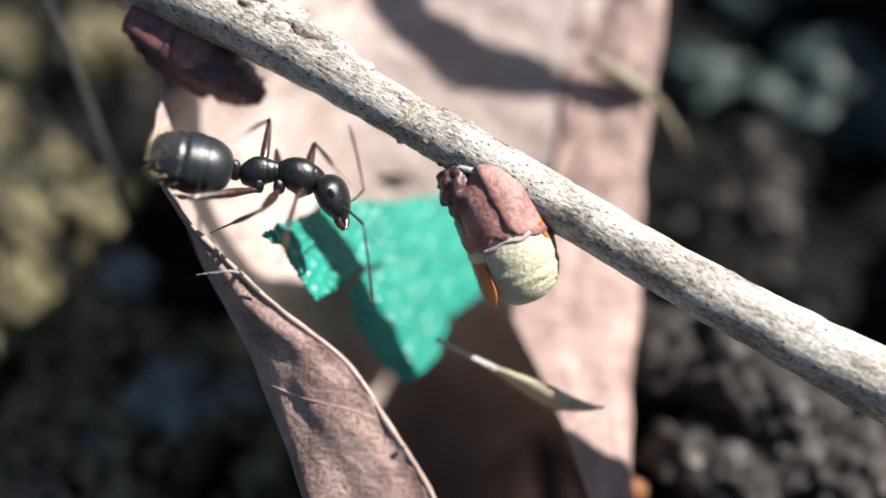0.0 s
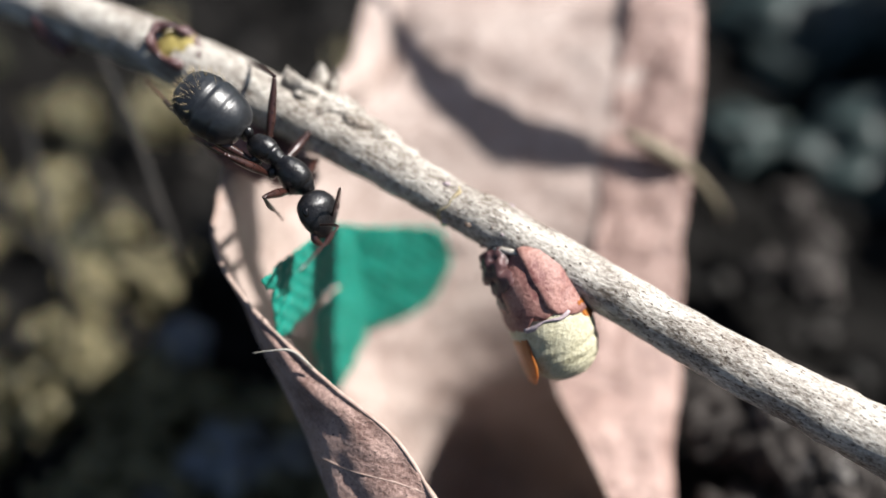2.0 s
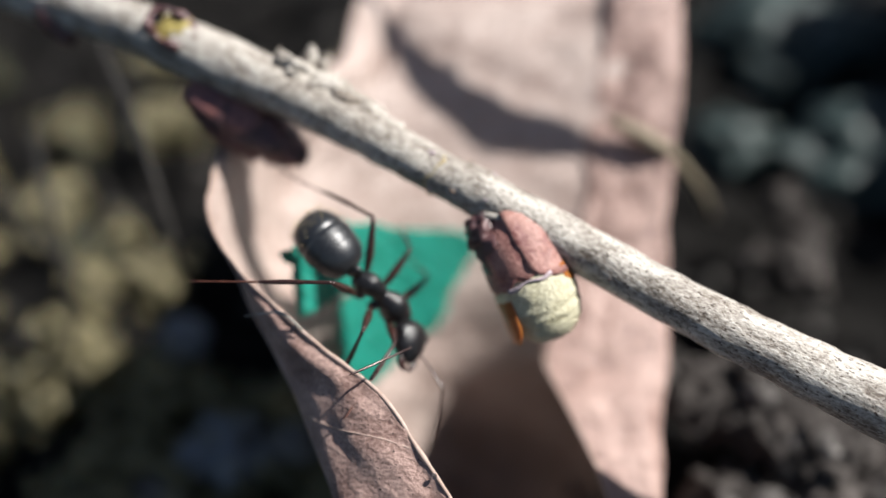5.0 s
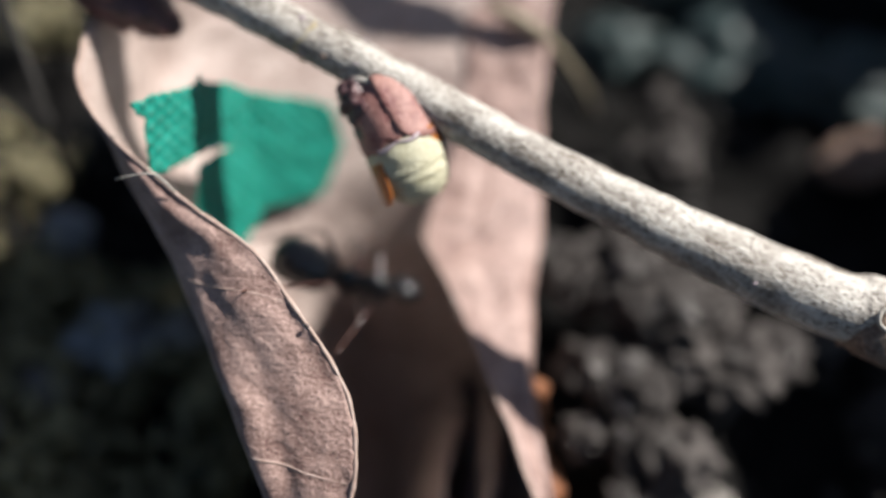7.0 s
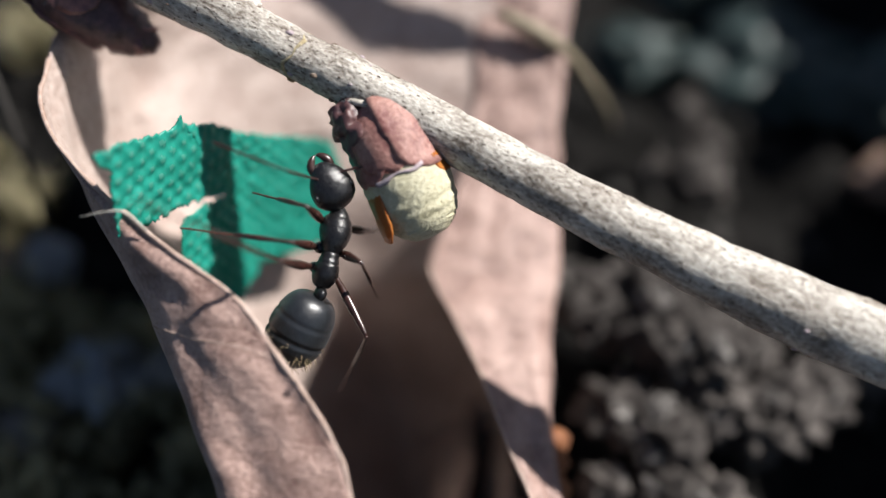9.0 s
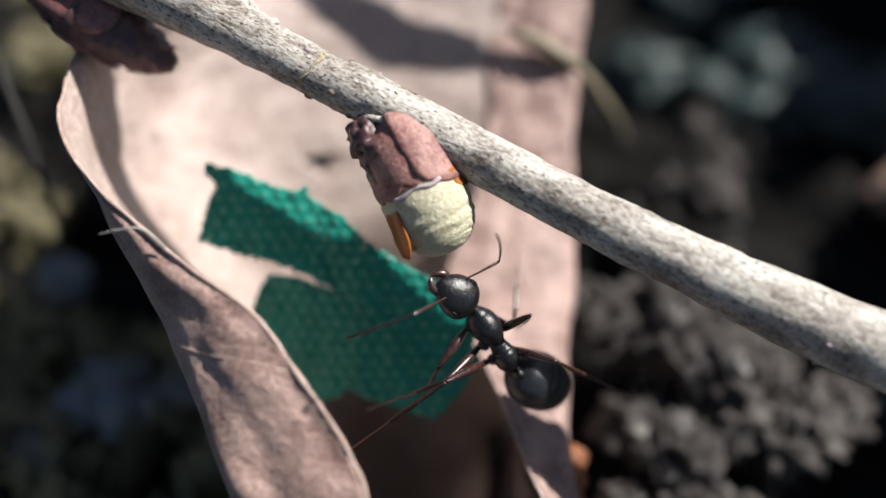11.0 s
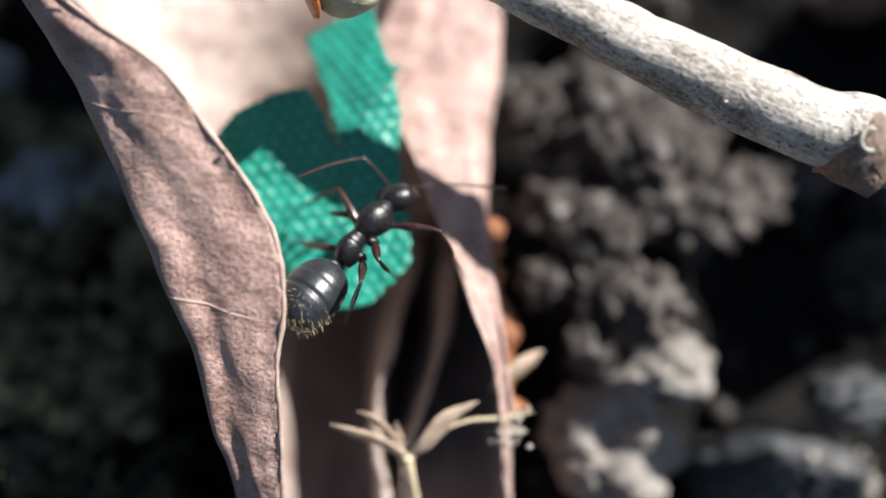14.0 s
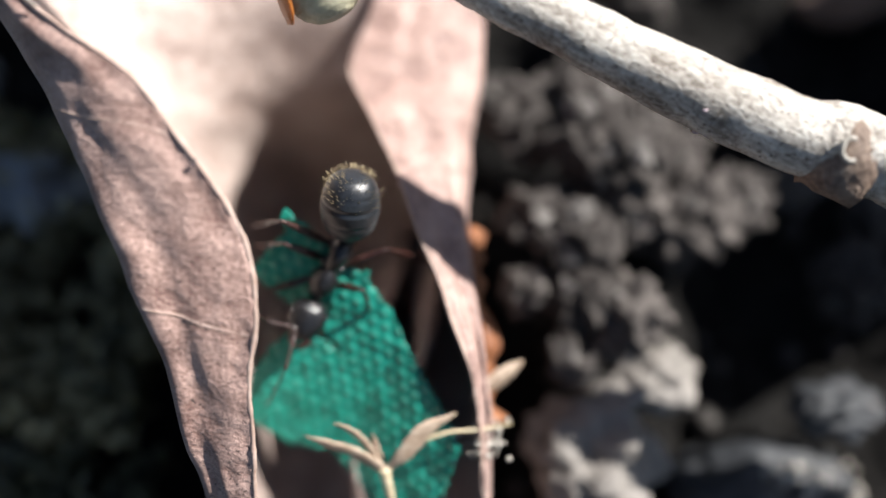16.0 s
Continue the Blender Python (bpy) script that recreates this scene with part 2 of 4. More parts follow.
def lump(bm, centre, radius, seed, rough=0.35, detail=3, squash=(1, 1, 1), lobes=1.0, knobs=0.0):
    """A crumbly lump."""
    if detail not in BALLS:
        ball = bmesh.new()
        bmesh.ops.create_icosphere(ball, subdivisions=detail, radius=1.0)
        ball.verts.index_update()
        BALLS[detail] = ([v.co.normalized() for v in ball.verts], [[v.index for v in f.verts] for f in ball.faces])
        ball.free()
    off = Vector((seed * 7.3, seed * 3.1, seed * 1.7))
    made = []
    for d in BALLS[detail][0]:
        h = 1 + rough * noise.noise(d * 1.3 * lobes + off) + rough * 0.8 * noise.noise(d * 2.9 * lobes + off) + rough * 0.4 * noise.noise(d * 6.5 + off)
        if knobs:
            h += knobs * (0.45 - noise.voronoi(d * 2.6 + off)[0][0])
        made.append(bm.verts.new(Vector(centre) + Vector((d.x * squash[0], d.y * squash[1], d.z * squash[2])) * radius * h))
    for f in BALLS[detail][1]:
        bm.faces.new([made[i] for i in f])


def world_base(ob, x, y, z, rz=0):
    ob.matrix_world = pose(x * MM, y * MM, z * MM, 0, 0, rz)
    return ob


# ---- ground ----
def soil_height(x, y):
    """Height of the soil, in millimetres, at a place in world millimetres."""
    v = Vector((x, y, 0))
    h = -2.5 + 2.2 * noise.noise(v * 0.055) + 2.0 * noise.noise(v * 0.16) + 1.3 * noise.noise(v * 0.37) + 0.5 * noise.noise(v * 0.9)
    h += 4.0 * math.exp(-((x - 18) / 6) ** 2 - ((y - 16) / 7) ** 2)
    h -= 2.5 * math.exp(-((x - 29) / 6) ** 2 - ((y - 14) / 6) ** 2)
    h -= 23.0 * math.exp(-((x - 3.5) / 7.5) ** 2 - ((y - 16) / 13) ** 2)
    h += 4.0 * math.exp(-((x + 26) / 14) ** 2 - ((y - 34) / 16) ** 2)
    return h


def make_ground():
    bm = bmesh.new()
    line = [-3000, -900, -300, -140, -90, *(0.75 * k for k in range(-74, 80)), 90, 140, 300, 900, 3000]
    rows = [-3000, -900, -300, -100, *(0.75 * k for k in range(-20, 110)), 120, 180, 400, 1000, 3000]

    def spot(x, y):
        if abs(x) < 60 and -16 < y < 83:
            x, y = x + 0.5 * noise.noise(Vector((x * 1.7, y * 1.7, 2))), y + 0.5 * noise.noise(Vector((x * 1.7, y * 1.7, 6)))
        return bm.verts.new((x, y, soil_height(x, y) + 0.35 * noise.noise(Vector((x, y, 0)) * 2.1)))

    grid = [[spot(x, y) for x in line] for y in rows]
    for a, b in zip(grid, grid[1:]):
        for i in range(len(line) - 1):
            bm.faces.new((a[i], a[i + 1], b[i + 1], b[i]))
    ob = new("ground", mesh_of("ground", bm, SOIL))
    tagged(ob, "damp crumbly forest soil, its colour darkened for shade", "ground", kind="structure")


make_ground()


# ---- curled dead leaf ----
LEFT = [  # y; rim x, depth; outer bend x, depth
    (27, -6, 66, -4.5, 67.0),
    (23, -6.8, 55, -5.0, 56.0),
    (19, -7.2, 47.5, -5.2, 48.6),
    (14, -7.6, 45, -5.5, 47.0),
    (8.2, -12.2, 37.5, -11.0, 41.5),
    (3.4, -12, 34.5, -11.8, 38.6),
    (0.5, -9.7, 33.5, -10.7, 36.9),
    (-1.7, -6.9, 32.5, -9.5, 35.8),
    (-4, -4, 32, -8.2, 35.3),
    (-7, -1.6, 31.6, -6.6, 34.6),
    (-10.4, 0.3, 31.5, -5.4, 34.1),
    (-12.8, 0.4, 31.5, -4.5, 33.9),
    (-16.8, -0.2, 32, -3.35, 34.4),
    (-21, -0.4, 33, -2.75, 35.4),
    (-25.5, -0.5, 34.5, -2.25, 36.9),
]
RIGHT = [  # y; outer bend x, depth; rim x, depth
    (27, 12.0, 67.0, 8.8, 66.6), (23, 12.2, 56.0, 8.6, 55.6), (19, 12.3, 47.0, 8.4, 46.5), (13.5, 12.1, 46.2, 7.4, 46.4), (8, 11.0, 45.6, 6.3, 46.0),
    (4.8, 10.6, 45.2, 6.3, 45.7), (0, 10.2, 44.8, 4.8, 44.6), (-2.5, 10.0, 44.0, 3.2, 43.4), (-5.4, 9.7, 42.9, 4.4, 41.3), (-7.8, 9.3, 42.0, 5.6, 39.8),
    (-11, 8.8, 40.6, 6.6, 37.9), (-15.3, 9.3, 39.0, 8.1, 36.6), (-17, 9.4, 38.4, 8.7, 36.3), (-20.2, 9.4, 38.2, 9.0, 36.3), (-25.5, 9.4, 38.8, 9.1, 37.2),
]
FLOOR = [(27, 67.3), (23, 56.4), (19, 47.6), (14, 46.7), (8, 46.2), (0, 45.9), (-4, 47.7), (-7, 52.0), (-11, 57.5), (-16, 59.0), (-20, 56.0), (-25.5, 50.0)]


def at_height(table, y):
    t = sorted(table)
    ys = [r[0] for r in t]
    return [float(np.interp(y, ys, [r[k] for r in t])) for k in range(1, len(t[0]))]


def smooth_at(table, y):
    near = [at_height(table, y + d) for d in (-1.2, -0.6, 0, 0.6, 1.2)]
    return [sum(v) / len(near) for v in zip(*near)]


@functools.lru_cache(maxsize=None)
def leaf_section(y):
    """The leaf's curled cross-section at y: (x, z) points from the left rim round the floor to the right rim."""
    ax, az, bx, bz = smooth_at(LEFT, y)
    fx, fz, gx, gz = smooth_at(RIGHT, y)
    floor = smooth_at(FLOOR, y)[0]
    roll = min(1, max(0, (1.5 - y) / 5))
    c = [
        (ax, -az), (ax * 0.45 + bx * 0.55, -(az * 0.72 + bz * 0.28) + 0.25 * roll), (bx, -bz),
        (bx + 1.2, -(bz * 0.35 + floor * 0.65)), (bx * 0.68 + fx * 0.32, -floor), (bx * 0.36 + fx * 0.64, -floor),
        (fx - 0.7, -(floor * 0.7 + fz * 0.3)), (fx, -fz), (gx * 0.5 + fx * 0.5, -(gz * 0.62 + fz * 0.38) + 0.2), (gx, -gz),
    ]
    return spline(c, 8)


def leaf_point(y, u):
    s = leaf_section(y)
    k = min(int(u * (len(s) - 1)), len(s) - 2)
    f = u * (len(s) - 1) - k
    p = s[k] * (1 - f) + s[k + 1] * f
    v = Vector((p[0], y, p[1]))
    calm = 0.15 if u < 0.24 else 1.0
    v.z += calm * 0.45 * noise.noise(Vector((u * 9, y * 0.22, 3))) + 0.16 * noise.noise(Vector((u * 25, y * 0.7, 9)))
    v.x += 0.22 * noise.noise(Vector((u * 7, y * 0.35, 21)))
    v.y += 0.3 * noise.noise(Vector((u * 11, y * 0.3, 33)))
    return v


def make_leaf():
    base = (3, -20, -42)
    leaf = thing("curled_leaf", base, "dry pinkish-brown dead leaf curled into a trough", "leaf")
    bm = bmesh.new()
    n_u = 96
    ys = np.linspace(27, -33, 216)
    grid = [[bm.verts.new(leaf_point(y, k / n_u)) for k in range(n_u + 1)] for y in ys]
    for a, b in zip(grid, grid[1:]):
        for i in range(n_u):
            mid = (a[i].co + b[i + 1].co) / 2
            if math.hypot((mid.x + 2.75) * 0.8, mid.y - 3.65) > 0.55 + 0.25 * noise.noise(mid * 2):
                bm.faces.new((a[i], a[i + 1], b[i + 1], b[i]))
    blade = part("blade", bm, [LEAF_UNDER, LEAF], leaf, base=base)
    sheet = blade.modifiers.new("thickness", "SOLIDIFY")
    sheet.thickness, sheet.offset, sheet.material_offset = 0.13 * MM, 0.0, 1
    # side veins stand out on the rolled flap
    for y0, y1, u0, u1 in ((-5.2, -6.4, 0.205, 0.012), (-12.8, -14.0, 0.20, 0.012)):
        bm = bmesh.new()
        line = []
        for i in range(15):
            s = i / 14
            u = u0 + (u1 - u0) * s
            p = leaf_point(y0 + (y1 - y0) * s ** 1.3, u)
            line.append((*(p + Vector((0, 0, 0.035))), 0.085 * (1 - 0.5 * s)))
        tube(bm, line, 6, 0.3)
        part("vein", bm, LEAF_VEIN, leaf, base=base)
    # the thickened rims
    for u, y0, y1, r in ((0.0, 6, -32.5, 0.10), (1.0, -3, -32.5, 0.09)):
        bm = bmesh.new()
        tube(bm, [(*leaf_point(y, u), r * (1 + 0.5 * noise.noise(Vector((y * 1.3, u, 0))))) for y in np.linspace(y0, y1, 110)], 6, 0.5)
        part("rim", bm, LEAF_VEIN, leaf, base=base)
    # the rusty torn flange on the outer right edge
    bm = bmesh.new()
    low = []
    for i in range(40):
        y = -11 - 9 * i / 39
        fx, fz, gx, gz = smooth_at(RIGHT, y)
        w = 0.45 + 0.5 * max(0, math.sin(i * 0.35)) + 0.5 * noise.noise(Vector((i * 0.3, 0, 0)))
        low.append((bm.verts.new((fx - 0.3, y, -fz + 0.1)), bm.verts.new((fx + max(0.1, w), y, -fz - 0.2)), bm.verts.new((fx - 0.1, y, -fz - 0.3))))
    for a, b in zip(low, low[1:]):
        for k in range(3):
            bm.faces.new((a[k], a[(k + 1) % 3], b[(k + 1) % 3], b[k]))
    part("torn_edge", bm, RUST, leaf, "rusty brown torn edge", base=base)
    # two creases that stand up from the trough's floor
    for crest in (((6.2, -11.0, -60.0), (5.5, -13.6, -50.0), (4.7, -15.8, -43.0), (3.8, -17.8, -40.4), (3.1, -20.6, -39.7), (3.2, -23.5, -39.5), (3.6, -27, -39.5)),
                  ((8.0, -11.0, -59.0), (7.7, -13.6, -49.5), (7.1, -15.8, -42.6), (6.3, -18.0, -40.3), (5.2, -20.6, -39.6), (4.4, -23, -39.6), (4.2, -27, -39.6))):
        bm = bmesh.new()
        rows = []
        for i, p in enumerate(spline(crest, 6)):
            wave = 0.25 * noise.noise(Vector((p[1] * 0.6, p[0], 4)))
            width = 0.26 + 0.3 * noise.noise(Vector((p[1] * 0.4, 7, p[0])))
            profile = ((-width * 2.2 - 0.9, -62 - p[2]), (-width * 1.4, -0.3 * (62 + p[2])), (-width, -0.55), (-width * 0.4, -0.08), (width * 0.4, 0.0), (width, -0.5), (width * 1.5, -0.3 * (62 + p[2])), (width * 2.2 + 0.9, -62 - p[2]))
            rows.append([bm.verts.new((p[0] + wave + dx, p[1], p[2] + dz)) for dx, dz in profile])
        for a, b in zip(rows, rows[1:]):
            for k in range(7):
                bm.faces.new((a[k], a[k + 1], b[k + 1], b[k]))
        part("crease", bm, LEAF, leaf, base=base)
    return leaf


make_leaf()


# ---- twig with buds ----
TWIG = [(-32, 19.8, -42, 1.2), (-24, 16.6, -39.0, 1.25), (-18.4, 14.2, -37.0, 1.22), (-14.4, 12.4, -35.9, 1.3), (-9.9, 10.15, -35.2, 1.26), (-5, 7.45, -34.5, 1.10),
        (-1.4, 5.25, -34.1, 0.97), (0.2, 4.4, -34.05, 1.06), (1.4, 3.7, -34.0, 1.04), (5.3, 1.38, -33.8, 1.05), (9.5, -1.18, -33.3, 1.1), (13.3, -3.25, -33.1, 1.20), (17.5, -5.45, -33.0, 1.40),
        (21.3, -7.25, -32.7, 1.5), (23.0, -7.8, -32.5, 1.66), (25.5, -8.95, -32.2, 1.5), (34, -14.0, -32.5, 1.4), (50, -24.5, -35, 1.3), (62, -34, -41, 1.2)]
TWIG_LINE = spline(TWIG, 14)


def bud_scale(bm, axis0, axis1, r0, r1, spread, face, width, s0, s1, seed, thick=0.10):
    """A curved scale that hugs a bud between the shares s0 and s1 of its axis."""
    a, b = Vector(axis0), Vector(axis1)
    way = (b - a).normalized()
    side = Vector(face) - way * way.dot(Vector(face))
    side.normalize()
    up = way.cross(side)
    start = 0.0
    rows = []
    for i in range(11):
        s = i / 10
        along = a + (b - a) * (s0 + (s1 - s0) * s)
        r = r0 + (r1 - r0) * math.sin(min(1, s * 1.9) * math.pi / 2) + spread * s
        half = width * (1 - 0.15 * s) * (1 if s < 0.75 else math.sqrt(max(0.02, 1 - ((s - 0.75) / 0.27) ** 2)))
        row = []
        for k in range(13):
            t = start + half * (k / 6 - 1)
            rr = r + 0.09 * noise.noise(Vector((t * 2, s * 4, seed))) + 0.035 * noise.noise(Vector((t * 7, s * 5, seed)))
            tip = along + way * (0.18 * noise.noise(Vector((t * 3, seed, 0))) * s)
            row.append((tip + (side * math.cos(t) + up * math.sin(t)) * rr, tip + (side * math.cos(t) + up * math.sin(t)) * (rr - thick)))
        rows.append([(bm.verts.new(o), bm.verts.new(i_)) for o, i_ in row])
    for p, q in zip(rows, rows[1:]):
        for k in range(12):
            bm.faces.new((p[k][0], p[k + 1][0], q[k + 1][0], q[k][0]))
            bm.faces.new((p[k][1], q[k][1], q[k + 1][1], p[k + 1][1]))
        for k in (0, 12):
            bm.faces.new((p[k][0], q[k][0], q[k][1], p[k][1]))
    for p in (rows[0], rows[-1]):
        for k in range(12):
            bm.faces.new((p[k][0], p[k + 1][0], p[k + 1][1], p[k][1]))


def make_twig():
    base = (25, -9, -30)
    twig = thing("twig", base, "pale grey weathered twig with swollen reddish buds", "twig")
    bm = bmesh.new()
    tube(bm, [tuple(p) for p in TWIG_LINE], 40, 0.07, 4)
    part("stem", bm, BARK, twig, base=base)
    # the big opening bud
    a, b = Vector((1.55, 2.95, -34.2)), Vector((3.6, -1.85, -34.5))
    bm = bmesh.new()
    lump(bm, (0.66, 2.55, -33.75), 0.86, 3, 0.30, 4, (0.95, 1.05, 0.9), 1.1)
    lump(bm, (1.25, 1.75, -33.8), 0.95, 5, 0.25, 4)
    bud = part("bud", bm, BUD_DARK, twig, "dark reddish bud opening to a cream tip", base=base)
    bm = bmesh.new()
    tube(bm, [tuple(p) for p in spline([(*(a + (b - a) * s), r) for s, r in ((0.2, 1.2), (0.45, 1.66), (0.6, 1.76), (0.75, 1.70), (0.88, 1.48), (0.97, 1.16), (1.03, 0.72), (1.05, 0.3))], 9)], 44, 0.05, 6)
    part("bud_tip", bm, BUD_FLESH, bud, "cream fuzzy bud tissue", base=base)
    for face, width, s0, s1, r0, r1, mat_ in (
            ((0.0, 0.0, 1), 1.05, -0.04, 0.50, 1.15, 1.78, BUD_SCALE), ((0.75, 0.35, 0.75), 1.0, -0.08, 0.56, 1.2, 1.83, BUD_SCALE), ((-0.7, -0.35, 0.6), 0.7, 0.16, 0.52, 1.0, 1.77, BUD_SCALE), ((-0.85, -0.3, 0.3), 0.6, 0.12, 0.42, 1.0, 1.74, BUD_DARK),
            ((0.2, 0.1, -1), 1.2, 0.10, 0.6, 0.85, 1.8, BUD_DARK), ((-0.85, -0.42, 0.30), 0.50, 0.40, 0.95, 1.5, 1.80, BUD_ORANGE), ((0.85, 0.42, 0.4), 0.5, 0.3, 0.64, 1.4, 1.80, BUD_ORANGE)):
        bm = bmesh.new()
        bud_scale(bm, a, b, r0, r1, 0.03, face, width, s0, s1, face[0] * 3 + s1)
        part("bud_scale", bm, mat_, bud, base=base)
    bm = bmesh.new()
    way = (b - a).normalized()
    fside = Vector((-0.35, -0.15, 1))
    fside = (fside - way * fside.dot(way)).normalized()
    tube(bm, [(*(a + (b - a) * (0.53 + 0.012 * math.sin(9 * t)) + (fside * math.cos(t) + way.cross(fside) * math.sin(t)) * 1.79), 0.08 + 0.035 * math.sin(7 * t)) for t in np.linspace(-0.8, 0.35, 18)], 7, 0.6)
    part("fringe", bm, BUD_FRINGE, bud, "pale lilac fringe", base=base)
    bm = bmesh.new()
    tube(bm, [(0.3, 3.2, -33.45, 0.08), (0.75, 3.2, -33.2, 0.12), (1.25, 3.05, -33.1, 0.13), (1.7, 2.8, -33.1, 0.10), (2.1, 2.7, -33.1, 0.05)], 8, 0.7, 2)
    part("collar", bm, BARK, bud, "pale cracked collar", base=base)
    # a closed bud behind the twig and a small one farther along
    for p0, p1, r, name in (((-13.3, 10.0, -36.2), (-7.9, 6.6, -37.2), 1.42, "closed"), ((-21.8, 15.6, -37.6), (-20.0, 13.0, -37.6), 0.75, "small")):
        p0, p1 = Vector(p0), Vector(p1)
        bm = bmesh.new()
        tube(bm, [tuple(p) for p in spline([(*(p0 + (p1 - p0) * s), r * k) for s, k in ((0, 0.55), (0.2, 0.85), (0.5, 1.0), (0.8, 0.75), (1.0, 0.25))], 6)], 24, 0.3, 3)
        other = part("bud", bm, BUD_DARK, twig, "closed dark red bud", base=base)
        for face, s0, s1 in (((0.3, 0.3, 1), 0.0, 0.6), ((-0.6, -0.6, -0.5), 0.05, 0.65), ((0.6, 0.6, -0.6), 0.0, 0.6), ((-0.6, -0.6, 0.9), 0.35, 0.95), ((0.7, 0.7, 0.4), 0.35, 0.95), ((0, 0, -1), 0.35, 0.95)):
            bm = bmesh.new()
            bud_scale(bm, p0, p1, r * 0.6 if s0 < 0.3 else r * 0.95, r * 1.04 if s0 < 0.3 else r * 0.55, 0.0, face, 1.1, s0, s1, face[0] + s1 + r)
            part("bud_scale", bm, BUD_PURPLE, other, base=base)
    # ring crack
    bm = bmesh.new()
    ring = []
    for i in range(26):
        t = 2 * math.pi * i / 25
        c, w = Vector((-1.4, 5.2, -34.1)), Vector((0.86, -0.5, 0.08)).normalized()
        s = w.orthogonal().normalized()
        q = c + (s * math.cos(t) + w.cross(s) * math.sin(t)) * 0.965 + w * (0.14 * math.sin(3 * t) + 0.08 * math.sin(7 * t))
        ring.append((*q, 0.06 + 0.03 * math.sin(5 * t)))
    tube(bm, ring, 6, 0.4)
    part("ring_scar", bm, BARK_SPLIT, twig, "yellowish cracked ring scar", base=base)
    # the hollow scar with its yellow lining
    bm = bmesh.new()
    c = Vector((-13.6, 12.35, -34.45))
    w = Vector((0.25, -0.1, 1)).normalized()
    s = Vector((0.85, -0.5, 0)).normalized()
    s = (s - w * s.dot(w)).normalized()
    tube(bm, [(*(c + (s * math.cos(t) * 1.15 + w.cross(s) * math.sin(t) * 0.75) + w * (0.14 * math.sin(4 * t) + 0.08 * math.sin(9 * t))), 0.20 + 0.09 * math.sin(5 * t + 1)) for t in np.linspace(0, 2 * math.pi, 25)], 8, 0.5)
    scar = part("hollow_scar", bm, BUD_DARK, twig, "dark red hollow scar", base=base)
    bm = bmesh.new()
    lump(bm, c - w * 0.14, 0.92, 5, 0.4, 3, (1, 0.8, 0.2))
    part("lining", bm, YELLOW_PITH, scar, "yellow pith", base=base)
    # ragged splinters of a broken side shoot
    rnd = random.Random(4)
    for x, y, z, dx, dy, r in ((-7.6, 10.3, -35.3, 0.35, 1.35, 0.6), (-6.9, 10.2, -35.6, 0.3, 1.2, 0.45), (-9.0, 10.9, -35.0, 1.1, -0.35, 0.62), (-8.6, 10.6, -34.3, 1.5, -0.6, 0.5)):
        bm = bmesh.new()
        tube(bm, [tuple(p) for p in spline([(x, y, z, r), (x + dx * 0.4, y + dy * 0.5, z + rnd.uniform(-.2, .2), r * 0.9), (x + dx * 0.8, y + dy * 0.85, z + rnd.uniform(-.2, .2), r * 0.6), (x + dx, y + dy, z, r * 0.15)], 4)], 12, 0.6, x, 0.6)
        part("splinter", bm, BARK, twig, base=base)
    for x, y, z, r, k in ((-6.6, 9.2, -34.6, 0.95, 1), (-5.6, 8.5, -34.4, 0.85, 2), (-4.6, 7.9, -34.3, 0.7, 3), (-7.8, 9.7, -34.7, 0.9, 4), (-3.6, 7.2, -34.2, 0.6, 5)):
        bm = bmesh.new()
        lump(bm, (x, y, z), r, k * 3.3, 0.26, 4, (1.35, 0.9, 0.95), 1.2, 0.12)
        part("torn_bark", bm, BARK, twig, base=base)
    # lenticels and the knot
    for i in range(46):
        k = rnd.uniform(0.25, 0.8)
        line = TWIG_LINE
        p = line[int(k * (len(line) - 1))]
        q = line[int(k * (len(line) - 1)) + 1]
        w = Vector(q[:3] - p[:3]).normalized()
        t = rnd.uniform(0, 2 * math.pi)
        s = w.orthogonal().normalized()
        d = s * math.cos(t) + w.cross(s) * math.sin(t)
        bm = bmesh.new()
        lump(bm, Vector(p[:3]) + d * p[3] * 0.97, rnd.uniform(0.05, 0.13), i, 0.4, 1, (1.6, 1, 1))
        part("lenticel", bm, BARK_DARK if i % 3 else BUD_FRINGE, twig, base=base)
    bm = bmesh.new()
    tube(bm, [(22.0, -7.65, -32.6, 1.48), (22.6, -7.95, -32.55, 1.82), (23.3, -8.3, -32.5, 1.80), (23.9, -8.55, -32.4, 1.48)], 24, 0.35, 8)
    part("knot", bm, BARK_DARK, twig, "dark ridged knot", base=base)
    bm = bmesh.new()
    tube(bm, [(*(Vector((22.4, -7.85, -30.75)) + Vector((math.cos(t) * 0.32, math.sin(t) * 0.42, 0))), 0.1) for t in np.linspace(0, 2 * math.pi, 17)], 6, 0.4)
    part("leaf_scar", bm, GRIT, twig, base=base)
    return twig


make_twig()


